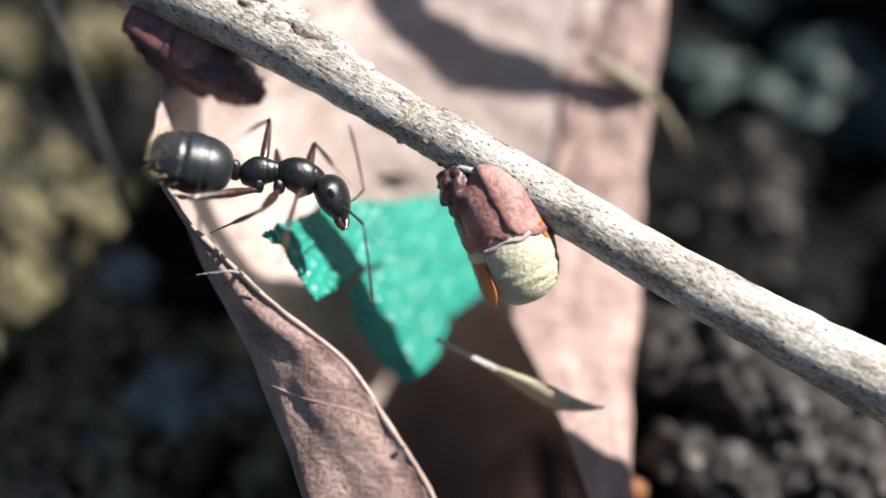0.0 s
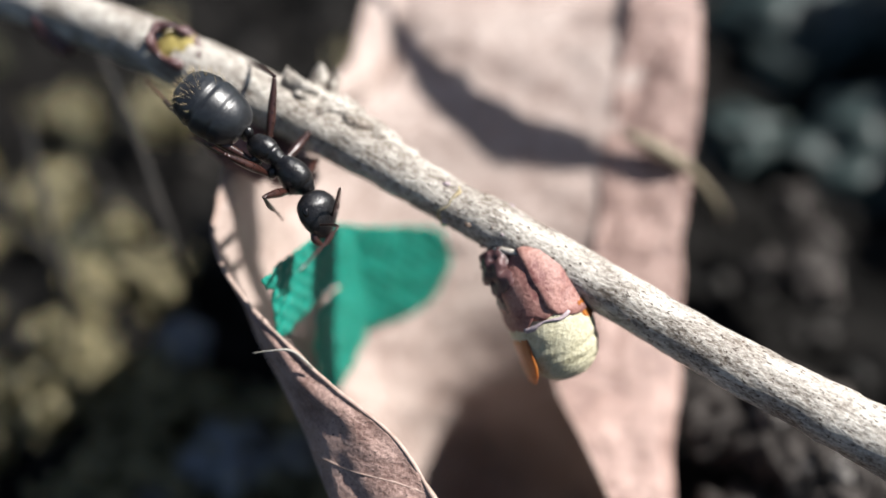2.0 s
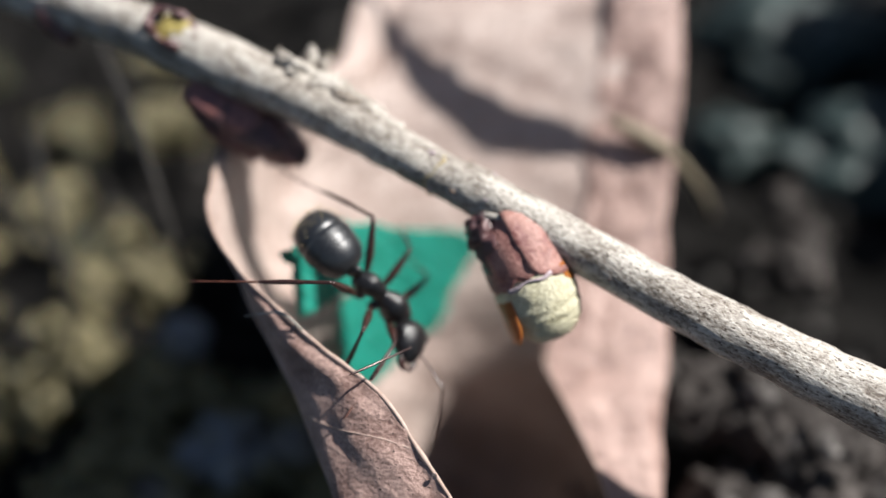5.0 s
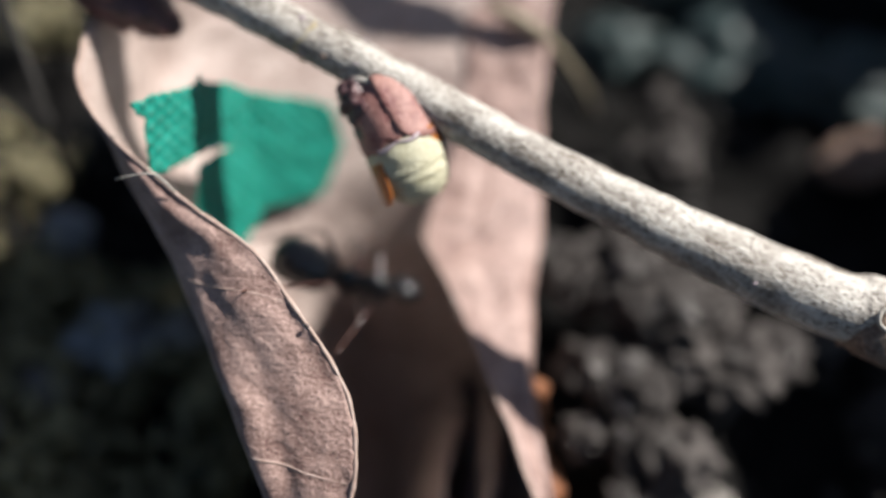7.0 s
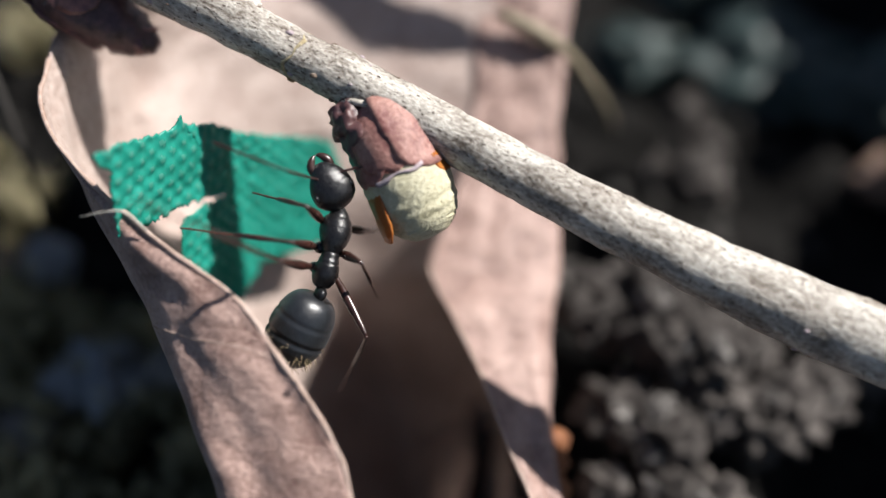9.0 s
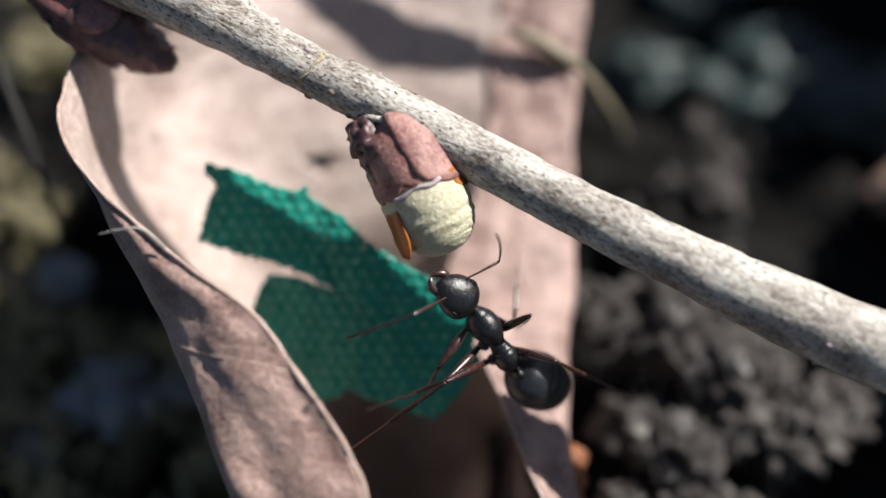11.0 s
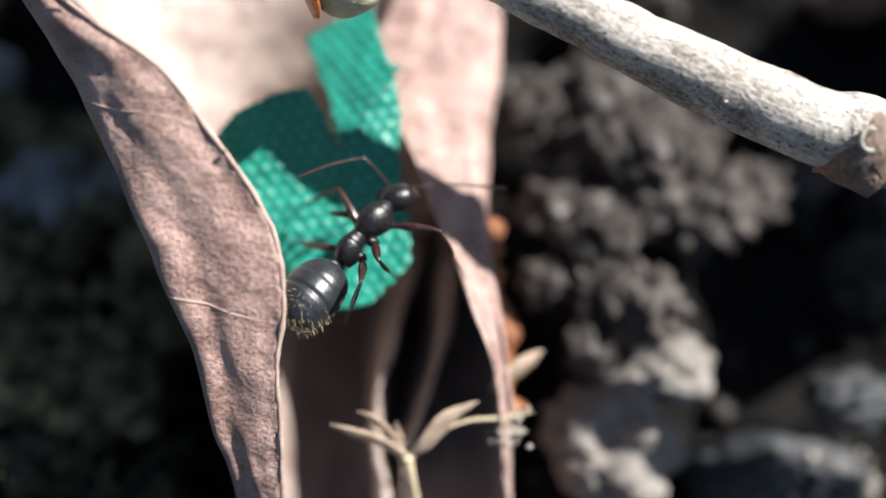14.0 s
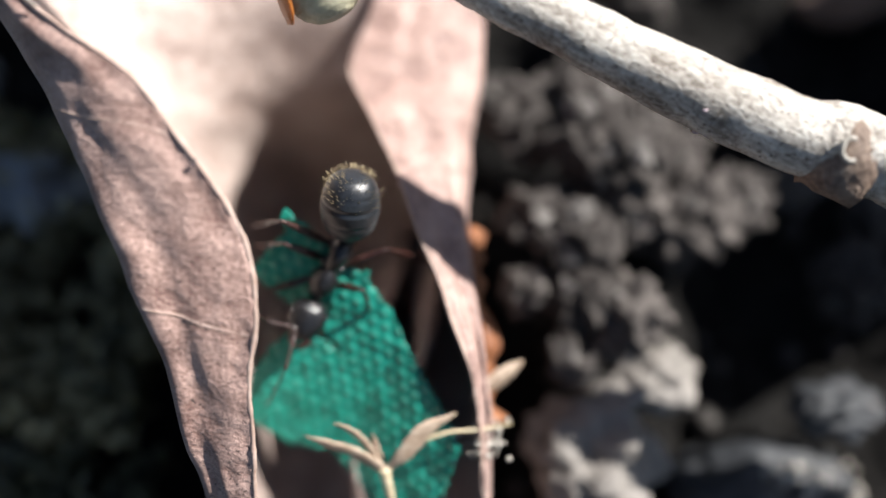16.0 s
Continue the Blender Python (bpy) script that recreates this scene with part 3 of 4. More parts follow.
# ---- what lies round about ----
def make_clods():
    spots = [  # world x, y, radius, height of the centre
        (12.9, 22.9, 1.9, 6.2), (15.9, 21.8, 2.0, 6.6), (17.9, 19.6, 1.9, 6.6), (13.7, 17.2, 1.6, 5.0), (15.4, 15.6, 1.7, 5.2), (18.5, 17.2, 1.5, 5.6), (22.3, 16.6, 1.5, 5.4),
        (20.5, 15.6, 1.4, 5.2), (12.3, 13.6, 1.1, 3.6), (17.4, 11.6, 1.5, 4.0), (15.3, 12.6, 1.4, 4.0), (24.4, 18.0, 1.4, 4.4), (21.4, 20.9, 1.5, 4.0), (14.6, 10.0, 1.2, 2.6),
        (11.6, 26.0, 1.4, 3.4), (22.2, 34.8, 1.3, 3.2), (22.6, 41.2, 1.1, 3.0), (19.8, 36.5, 1.0, 2.0), (20.0, 23.5, 1.6, 4.4), (17.0, 25.2, 1.6, 4.6), (24.0, 39.0, 1.2, 1.6),
        (30.0, 22.0, 1.6, 0.6), (32.0, 14.5, 1.8, 0.0), (35.0, 19.0, 1.5, 0.2),
    ]
    rnd = random.Random(11)
    crumbs = []
    for k in range(8):
        bm = bmesh.new()
        lump(bm, (0, 0, 0), 0.62, k + 40, 0.42, 3, (rnd.uniform(0.8, 1.2), rnd.uniform(0.8, 1.2), rnd.uniform(0.7, 1.0)), 1.3, 0.25)
        crumbs.append(mesh_of("crumb", bm, CLOD))
    for i, (x, y, r, h) in enumerate(spots):
        clod = tagged(new("soil_clod"), "crumbly grey-brown clod of dry soil", "clod", "clods of soil")
        world_base(clod, x, y, h)
        bm = bmesh.new()
        lump(bm, (0, 0, 0), r * 1.12, i + 1, 0.62, 4, (rnd.uniform(0.9, 1.2), rnd.uniform(0.9, 1.2), rnd.uniform(0.8, 1.0)), 1.5, 0.30)
        # dark core painted as shade, pale crumbs above it as lit knobs
        part("core", bm, CLOD_SHADED, clod)
        for k in range(7):
            turn, rise = rnd.uniform(0, 2 * math.pi), rnd.uniform(-0.15, 1.0)
            flat = math.sqrt(1 - rise * rise)
            crumb = new("crumb", rnd.choice(crumbs))
            crumb.parent = clod
            size = rnd.uniform(0.3, 1.15) * r / 1.6
            crumb.matrix_basis = pose(math.cos(turn) * flat * r * 0.86 * MM, math.sin(turn) * flat * r * 0.86 * MM, rise * r * 0.8 * MM, rnd.uniform(0, 90), rnd.uniform(0, 90), rnd.uniform(0, 360)) @ Matrix.Diagonal((size, size, size * 0.9, 1))
            tagged(crumb)
    for name, x, y, r, h, material, label, squash in (
            ("stone", 15.4, 5.4, 3.3, 3.0, BROWN_STONE, "rounded light brown stone on the soil", (1.05, 0.95, 0.85)),
            ("stone", 24.6, 3.2, 3.2, 2.4, GREY_STONE, "grey gritty stone with pale grains", (1.5, 0.9, 0.7)),
            ("stone", 28.6, 6.8, 1.5, 5.0, GREY_STONE, "pale grey pebble on the soil", (1.5, 1.0, 0.7)),
            ("stone", 18.6, 8.9, 2.1, 3.8, BROWN_STONE, "rounded light brown stone on the soil", (1.1, 0.9, 0.8)),
            ("stone", 32.0, 50.0, 6.6, 1.2, TEAL_STONE, "blue-green stone lying on the soil", (1.1, 0.8, 0.6)),
            ("stone", 42.0, 45.0, 5.6, 1.5, TEAL_STONE, "blue-green stone lying on the soil", (1.2, 0.9, 0.7)),
            ("stone", 31.0, 69.0, 8.0, 0.5, TEAL_STONE, "blue-green stone lying on the soil", (1.2, 0.8, 0.6)),
            ("stone", 21.5, 53.0, 4.0, 1.0, TEAL_STONE, "blue-green stone half sunk in the soil", (1, 0.9, 0.8)),
            ("stone", -16.6, 22.2, 2.6, 2.6, PALE_STONE, "pale bluish-grey stone among the moss", (1.1, 0.9, 0.7)),
            ("stone", -11.6, 22.2, 1.3, 3.2, BROWN_STONE, "small tan stone among the moss", (1.1, 0.9, 0.8)),
            ("stone", -20.0, 19.4, 1.6, 2.6, BROWN_STONE, "small tan stone among the moss", (1.2, 0.9, 0.7)),
            ("stone", -24.5, 16.8, 1.8, 2.2, BROWN_STONE, "small tan stone among the moss", (1.2, 0.9, 0.7)),
            ("stone", -20.6, 30.0, 1.7, 3.0, PALE_STONE, "pale bluish-grey stone among the moss", (1, 0.9, 0.8))):
        bm = bmesh.new()
        lump(bm, (0, 0, 0), r, x, 0.40, 4, squash, 1.2, 0.4 if material is BROWN_STONE else 0.2)
        ob = new(name, mesh_of(name, bm, material))
        world_base(ob, x, y, soil_height(x, y) + h)
        tagged(ob, label, "stone", "stones on the soil")
    # pale grains on the near stone and the soil round it
    bm = bmesh.new()
    for i in range(150):
        a, d = rnd.uniform(0, 6.28), rnd.uniform(0, 1) ** 0.6
        x, y = 27.0 + math.cos(a) * d * 4.5, 2.6 + math.sin(a) * d * 3
        lump(bm, (x, y, max(soil_height(x, y), soil_height(24.6, 3.2) + 2.4 + 2.15 * (1 - ((x - 24.6) / 5.4) ** 2 - ((y - 3.2) / 3.4) ** 2)) + 0.1), rnd.uniform(0.10, 0.30), i, 0.3, 1)
    tagged(new("grit", mesh_of("grit", bm, GRIT)), "loose pale grains of grit on the soil", "grit", kind="stuff")
    # crumbs everywhere
    bm = bmesh.new()
    for i in range(520):
        x, y = rnd.uniform(-45, 55), rnd.uniform(-8, 75)
        r = rnd.choice((0.3, 0.45, 0.6, 0.9))
        lump(bm, (x, y, soil_height(x, y) + r * 0.4), r, i, 0.35, 1)
    tagged(new("soil_crumbs", mesh_of("soil_crumbs", bm, LITTER)), "small loose crumbs of brown soil, darkened for shade", "soil", kind="stuff")
    # scaly cone fragment
    cone = new("cone_fragment")
    world_base(cone, 38.5, 37.5, soil_height(38.5, 37.5) + 3.0, 12)
    tagged(cone, "reddish-brown knobbly cone fragment on the soil", "cone")
    for k in range(26):
        s, a = k / 26, k * 2.4
        bm = bmesh.new()
        lump(bm, (-3.2 + 6.4 * s, math.cos(a) * 1.5 * math.sin(0.3 + s * 2.5), math.sin(a) * 1.5 * math.sin(0.3 + s * 2.5)), 0.85, k, 0.2, 2, (1.1, 0.9, 0.9))
        part("cone_scale", bm, SEED_RED, cone)


make_clods()


def make_moss():
    rnd = np.random.default_rng(5)
    for name, material, label, spots in (
            ("moss", MOSS, "yellow-green moss with fine upright leaves", [(-50, -9, 8, 66, 130), (-26, -9, 8, 30, 80), (-8, 10, 54, 74, 5)]),
            ("moss", MOSS_SHADED, "dark green moss with shade put into its colour", [(-55, -7, 2, 70, 46), (30, 60, 56, 80, 6), (-22, -5, 0, 18, 18)])):
        verts, faces = [], []
        for x0, x1, y0, y1, tufts in spots:
            for _ in range(tufts):
                cx, cy, wide = rnd.uniform(x0, x1), rnd.uniform(y0, y1), rnd.uniform(0.35, 1.3)
                if noise.noise(Vector((cx * 0.42, cy * 0.42, 3.7))) < 0.02:
                    continue
                for _ in range(int(16 * wide * wide) + 6):
                    x, y = cx + rnd.normal() * wide * 0.6, cy + rnd.normal() * wide * 0.6
                    if x > -8 and y < 40 and x < 14:
                        continue
                    z = soil_height(x, y)
                    tall, lean, turn = rnd.uniform(1.5, 5.0), rnd.uniform(0, 0.7), rnd.uniform(0, 6.28)
                    top = np.array([math.cos(turn) * math.sin(lean), math.sin(turn) * math.sin(lean), math.cos(lean)])
                    foot = np.array([x, y, z - 0.3])
                    for k in range(8):
                        s, a = (k + 1) / 8, k * 2.4 + turn
                        p = foot + top * tall * s
                        out = np.array([math.cos(a), math.sin(a), 0.55])
                        side = np.array([-math.sin(a), math.cos(a), 0]) * 0.17
                        reach = 0.95 * (1.15 - 0.5 * s)
                        i = len(verts)
                        verts += [p - side, p + side, p + out * reach * 0.6 + side * 1.4, p + out * reach + np.array([0, 0, 0.12]), p + out * reach * 0.6 - side * 1.4]
                        faces += [(i, i + 1, i + 2, i + 3, i + 4)]
        me = bpy.data.meshes.new(name)
        me.from_pydata([tuple(v * MM) for v in verts], [], faces)
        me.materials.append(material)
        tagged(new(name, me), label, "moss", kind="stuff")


make_moss()


def make_litter():
    # pale stalk that lies over the leaf
    bm = bmesh.new()
    line = [(7.6, 10.2, -45.0, 0.22), (9, 9.4, -44.9, 0.40), (11, 8.3, -45.6, 0.40), (13.5, 7.2, -50, 0.32), (15.5, 6.6, -55, 0.24), (17, 6.4, -60, 0.15)]
    tube(bm, [tuple(p) for p in spline(line, 8)], 12, 0.15, 3)
    ob = thing("dry_stalk", (7.2, 10.6, -45), "pale dry plant stalk leaning on the dead leaf", "stalk", data=mesh_of("dry_stalk", bm, OLD_STRAW, (7.2, 10.6, -45)))
    # an unseen bent stem added to cast a band of shade on the leaf
    bm = bmesh.new()
    line = [(22.0, 24.0, -33.5, 0.35), (20.4, 24.7, -33.5, 0.75), (18.2, 25.6, -33.5, 0.85), (15.9, 27.1, -33.5, 0.85), (14.3, 28.6, -33.5, 0.8), (13.2, 30.6, -33.5, 0.6), (12.6, 33, -33.5, 0.45), (12.4, 39, -33.8, 0.4), (13, 52, -38, 0.6), (14, 66, -52, 0.7), (15, 70, -105, 0.8)]
    tube(bm, [tuple(p) for p in spline(line, 6)], 12, 0.2, 5)
    thing("bent_stem", line[-1][:3], "unseen bent stem added to shade the leaf", "stem", data=mesh_of("bent_stem", bm, OLD_STRAW, line[-1][:3]))
    # grey fibres on the moss
    for i, line in enumerate((((-21, 15, -42, .18), (-19, 10, -43, .2), (-17.5, 5, -44, .2), (-17, 0, -47, .16)), ((-29, 12, -50, .2), (-27, 6, -49, .24), (-26.5, 0, -51, .2), (-28, -6, -53, .15)),
                              ((-33, 9, -52, .2), (-28, 4, -51, .2), (-24, 0, -54, .16)))):
        bm = bmesh.new()
        tube(bm, [tuple(p) for p in spline(line, 8)], 8, 0.2, i)
        thing("dry_fibre", line[-1][:3], "thin grey dry plant fibre over the moss", "fibre", "fibres", data=mesh_of("dry_fibre", bm, LITTER, line[-1][:3]))
    # an orange leaf scrap low on the moss side
    bm = bmesh.new()
    rows = [[bm.verts.new((-3 + 6 * i / 8, -2 + 4 * j / 6 * (1 - 0.3 * abs(i / 4 - 1)), 0.8 * math.sin(i * 0.7) * 0.6 + 0.4 * noise.noise(Vector((i, j, 0)) * 0.6))) for i in range(9)] for j in range(7)]
    for a, b in zip(rows, rows[1:]):
        for i in range(8):
            bm.faces.new((a[i], a[i + 1], b[i + 1], b[i]))
    me = mesh_of("leaf_scrap", bm, ORANGE_LEAF)
    ob = thing("leaf_scrap", (-26.5, -13.2, -43.5), "orange-brown scrap of dead leaf", "leaf", data=me)
    ob.modifiers.new("thickness", "SOLIDIFY").thickness = 0.15 * MM
    # whisker on the leaf rim
    bm = bmesh.new()
    tube(bm, [tuple(p) for p in spline([(-7.0, -1.6, -32.4, .05), (-7.8, -0.9, -32.2, .06), (-8.7, -0.9, -32.3, .04), (-9.5, -1.0, -32.5, .015)], 6)], 6)
    thing("fibre", (-7, -1.6, -32.4), "fine pale fibre caught on the leaf rim", "fibre", data=mesh_of("fibre", bm, GRIT, (-7, -1.6, -32.4)))


make_litter()


def make_drop_and_shade_leaves():
    # a tiny dew drop on the rolled flap
    bm = bmesh.new()
    lump(bm, (0, 0, 0), 0.11, 1, 0.0, 3, (1, 1, 0.8))
    glass = bpy.data.materials.new("water")
    glass.use_nodes = True
    b = glass.node_tree.nodes["Principled BSDF"]
    b.inputs["Transmission Weight"].default_value, b.inputs["Roughness"].default_value, b.inputs["IOR"].default_value = 1.0, 0.0, 1.33
    thing("dew_drop", (-1.5, -7.4, -31.35), "tiny clear dew drop on the leaf", "drop", data=mesh_of("dew_drop", bm, glass))
    # unseen upright leaves, added beyond the view to shade the soil
    for x0, y0, y1, tall, seed in ((48, 46, 76, 32, 0.0), (46, 16, 42, 31, 4.0)):
        bm = bmesh.new()
        rows = []
        for j in range(26):
            s = j / 25
            row = []
            for i in range(11):
                h = i / 10
                high = tall + 5 * math.sin(s * 3.1) + 4 * noise.noise(Vector((s * 7, seed, 5)))
                row.append(bm.verts.new((x0 + 2.5 * math.sin(s * 4 + seed) + 5 * h * h + noise.noise(Vector((s * 6, h * 3, seed))), y0 + (y1 - y0) * s, -5 + high * h)))
            rows.append(row)
        for a, b_ in zip(rows, rows[1:]):
            for i in range(10):
                bm.faces.new((a[i], a[i + 1], b_[i + 1], b_[i]))
        far = new("dead_leaf", mesh_of("dead_leaf", bm, LITTER, (x0 + 1, (y0 + y1) / 2, -3)))
        world_base(far, x0 + 1, (y0 + y1) / 2, -3)
        far.modifiers.new("thickness", "SOLIDIFY").thickness = 0.15 * MM
        tagged(far, "unseen upright leaf added to shade the soil", "leaf", "standing dead leaves")


make_drop_and_shade_leaves()


def make_flower():
    base = (5.2, -23.5, -37.5)
    flower = thing("withered_flower", base, "withered straw-coloured flower head on a thin stem", "flower")
    bm = bmesh.new()
    tube(bm, [tuple(p) for p in spline([(5.0, -26.5, -38.5, .22), (5.0, -24.5, -37.6, .22), (4.8, -22.4, -36.8, .2), (4.6, -21.2, -36.5, .3)], 6)], 8, 0.2)
    part("stem", bm, STRAW, flower, base=base)
    for line, w in ((((4.6, -21.3, -36.5, .28), (3.4, -20.3, -36.1, .34), (2.3, -19.8, -35.9, .30), (1.3, -19.4, -35.9, .06)), 0.35),
                    (((4.5, -21.2, -36.6, .22), (3.8, -19.9, -36.3, .26), (3.1, -19.2, -36.1, .22), (2.5, -18.9, -36.0, .05)), 0.4),
                    (((4.6, -21.2, -36.8, .18), (4.3, -20.3, -36.7, .2), (4.2, -19.7, -36.6, .05)), 0.4),
                    (((4.8, -21.3, -36.5, .2), (5.5, -20.6, -36.2, .45), (6.4, -19.5, -36.0, .5), (7.4, -19.0, -36.1, .22), (7.9, -18.8, -36.2, .04)), 0.25),
                    (((6.0, -20.2, -36.3, .08), (7.4, -19.7, -36.3, .09), (9.0, -19.7, -36.5, .07), (10.4, -19.6, -36.8, .04)), 1.0)):
        bm = bmesh.new()
        tube(bm, [tuple(p) for p in spline(line, 6)], 10, 0.25, w * 9, w)
        part("bract" if w < 1 else "stalk", bm, HUSK if w < 1 else STRAW, flower, base=base)
    bm = bmesh.new()
    rnd = random.Random(8)
    for i in range(70):
        d = Vector((rnd.gauss(0, .42), rnd.gauss(0, .5), rnd.gauss(0, .35)))
        lump(bm, Vector((9.3, -20.2, -37.0)) + d, rnd.uniform(0.07, 0.16), i, 0.3, 1)
    part("seed_clump", bm, GRIT, flower, "pale gritty clump", base=base)
    # pale petal behind, leaning on the leaf's end
    b2 = (9.6, -18.6, -38.6)
    bm = bmesh.new()
    tube(bm, [tuple(p) for p in spline([(8.6, -19.0, -38.6, .1), (9.4, -18.4, -38.4, .5), (10.4, -17.7, -38.4, .55), (11.2, -17.2, -38.5, .08)], 6)], 10, 0.2, 3, 0.35)
    thing("dry_petal", b2, "pale pinkish dry petal against the leaf", "petal", data=mesh_of("dry_petal", bm, HUSK, b2))


make_flower()


# ---- the green scrap ----
OUTLINE = [(-6.3, 7.2), (-5.2, 6.95), (-3.6, 6.2), (-2.5, 6.0), (-2.2, 6.25), (-2.05, 5.75), (-0.6, 4.9), (0.2, 4.1), (1.5, 3.2), (2.9, 2.4), (4.4, 1.35), (4.6, 1.1), (4.7, 0.2), (4.85, -1.2), (4.3, -2.2),
           (3.1, -3.6), (1.5, -3.2), (0.0, -2.65), (-0.7, -2.3), (-0.95, -2.7), (-2.4, -3.1), (-4.6, -2.6), (-5.0, -0.6), (-4.7, 1.2), (-4.35, 1.9), (-4.0, 2.5), (-3.1, 2.45), (-2.3, 2.3), (-1.0, 1.8),
           (-2.4, 2.55), (-3.4, 2.95), (-5.0, 3.35), (-6.7, 4.0), (-6.3, 5.4), (-5.9, 6.3), (-6.3, 6.7)]
OUTLINE = [(x * 1.08, y * 1.08) for x, y in OUTLINE]
TONGUE_HINGE = ((-1.08, 1.944, 0), (-2.322, 6.426, 0))
WING_HINGE = ((-0.216, -3.132, 0), (0.324, 4.428, 0))


def inside(x, y):
    hit = False
    for (x0, y0), (x1, y1) in zip(OUTLINE, OUTLINE[1:] + OUTLINE[:1]):
        if (y0 > y) != (y1 > y) and x < x0 + (y - y0) / (y1 - y0) * (x1 - x0):
            hit = not hit
    return hit


def weave_relief(x, y):
    """Height of the embossed weave and how near a thin spot is."""
    p, q = 0.66, 0.57
    best = 9.0
    j0 = round(y / q)
    for j in (j0 - 1, j0, j0 + 1):
        sh = 0.5 * p if j % 2 else 0.0
        i = round((x - sh) / p)
        best = min(best, math.hypot(x - sh - i * p, y - j * q))
    return max(0, 1 - best / 0.3), best


STEP = 0.105


def piece_of(x, y):
    """Which of the three pieces a place on the scrap belongs to."""
    (ax, ay, _), (bx, by, _) = TONGUE_HINGE
    (cx, cy, _), (dx, dy, _) = WING_HINGE
    if y > ay and x < ax + (y - ay) / (by - ay) * (bx - ax) and y - (1.944 - 0.35 * (x + 1.08)) > 0:
        return "tongue"
    return "wing" if x > cx + (y - cy) / (dy - cy) * (dx - cx) else "sheet"


CELLS = {}
for ci in range(-78, 58):
    for cj in range(-44, 84):
        px_, py_ = (ci + 0.5) * STEP, (cj + 0.5) * STEP
        tear = 0.10 * noise.noise(Vector((px_ * 4, py_ * 4, 11)))
        if inside(px_ + tear, py_ + tear):
            CELLS[ci, cj] = piece_of(px_, py_)


def weave_piece(name, parent, base):
    """One stiff piece of the scrap: a torn embossed sheet."""
    bm = bmesh.new()
    made = {}

    def corner(i, j):
        if (i, j) not in made:
            x, y = i * STEP, j * STEP
            h, _ = weave_relief(x, y)
            z = 0.13 * h + 0.10 * noise.noise(Vector((x * 0.9, y * 0.9, 4))) + 0.05 * noise.noise(Vector((x * 2.4, y * 2.4, 8))) + 0.012 * (x - 0.5) ** 2
            fx, fy = x + 0.05 * noise.noise(Vector((x * 9, y * 9, 0))), y + 0.05 * noise.noise(Vector((x * 9, y * 9, 7)))
            made[i, j] = (bm.verts.new((fx, fy, z + 0.035)), bm.verts.new((fx, fy, z - 0.035)))
        return made[i, j]

    cells = [c for c, k in CELLS.items() if k == name]
    own = set(cells)
    for i, j in cells:
        a, b, c, d = corner(i, j), corner(i + 1, j), corner(i + 1, j + 1), corner(i, j + 1)
        thin = weave_relief((i + 0.5) * STEP, (j + 0.5) * STEP)[1] < 0.13
        for f in (bm.faces.new((a[0], b[0], c[0], d[0])), bm.faces.new((d[1], c[1], b[1], a[1]))):
            f.material_index = 1 if thin else 0
        for (ni, nj), p, q in (((i, j - 1), a, b), ((i + 1, j), b, c), ((i, j + 1), c, d), ((i - 1, j), d, a)):
            if (ni, nj) not in own:
                bm.faces.new((q[0], p[0], p[1], q[1]))
    return part(name, bm, [WEAVE, WEAVE_DOT], parent, base=base, at=pose(*[v * MM for v in base]))


SCRAP = tagged(new("plastic_scrap"), "torn scrap of green woven plastic sheet with embossed dots", "plastic")
weave_piece("sheet", SCRAP, (0, 0, 0))
TONGUE = weave_piece("tongue", SCRAP, TONGUE_HINGE[0])
WING = weave_piece("wing", SCRAP, WING_HINGE[0])


def hinged(hinge, degrees):
    """The pose of a piece that turns about its hinge."""
    a, b = Vector(hinge[0]), Vector(hinge[1])
    return Matrix.Translation(a * MM) @ Matrix.Rotation(radians(degrees), 4, (b - a).normalized())


def make_husk():
    """The straw husk that the scrap drags along at first."""
    husk = tagged(new("straw_husk"), "small dry straw husk with a pointed pale end", "husk")
    bm = bmesh.new()
    tube(bm, [tuple(p) for p in spline([(0, 0, 0, .08), (1.2, -.6, 0.1, .12), (2.6, -1.3, 0, .16)], 6)], 8, 0.2)
    part("stem", bm, GRIT, husk)
    bm = bmesh.new()
    tube(bm, [tuple(p) for p in spline([(2.5, -1.25, 0, .16), (3.8, -1.9, 0.05, .5), (5.2, -2.6, 0, .62), (6.4, -2.9, 0, .3), (7.3, -2.95, 0, .04)], 6)], 10, 0.15, 2, 0.45)
    part("sheath", bm, STRAW, husk)
    return husk


HUSK_PIECE = make_husk()


# ---- the ant ----
def limb(bm, points, sides=9):
    tube(bm, [tuple(p) for p in spline(points, 5)], sides)


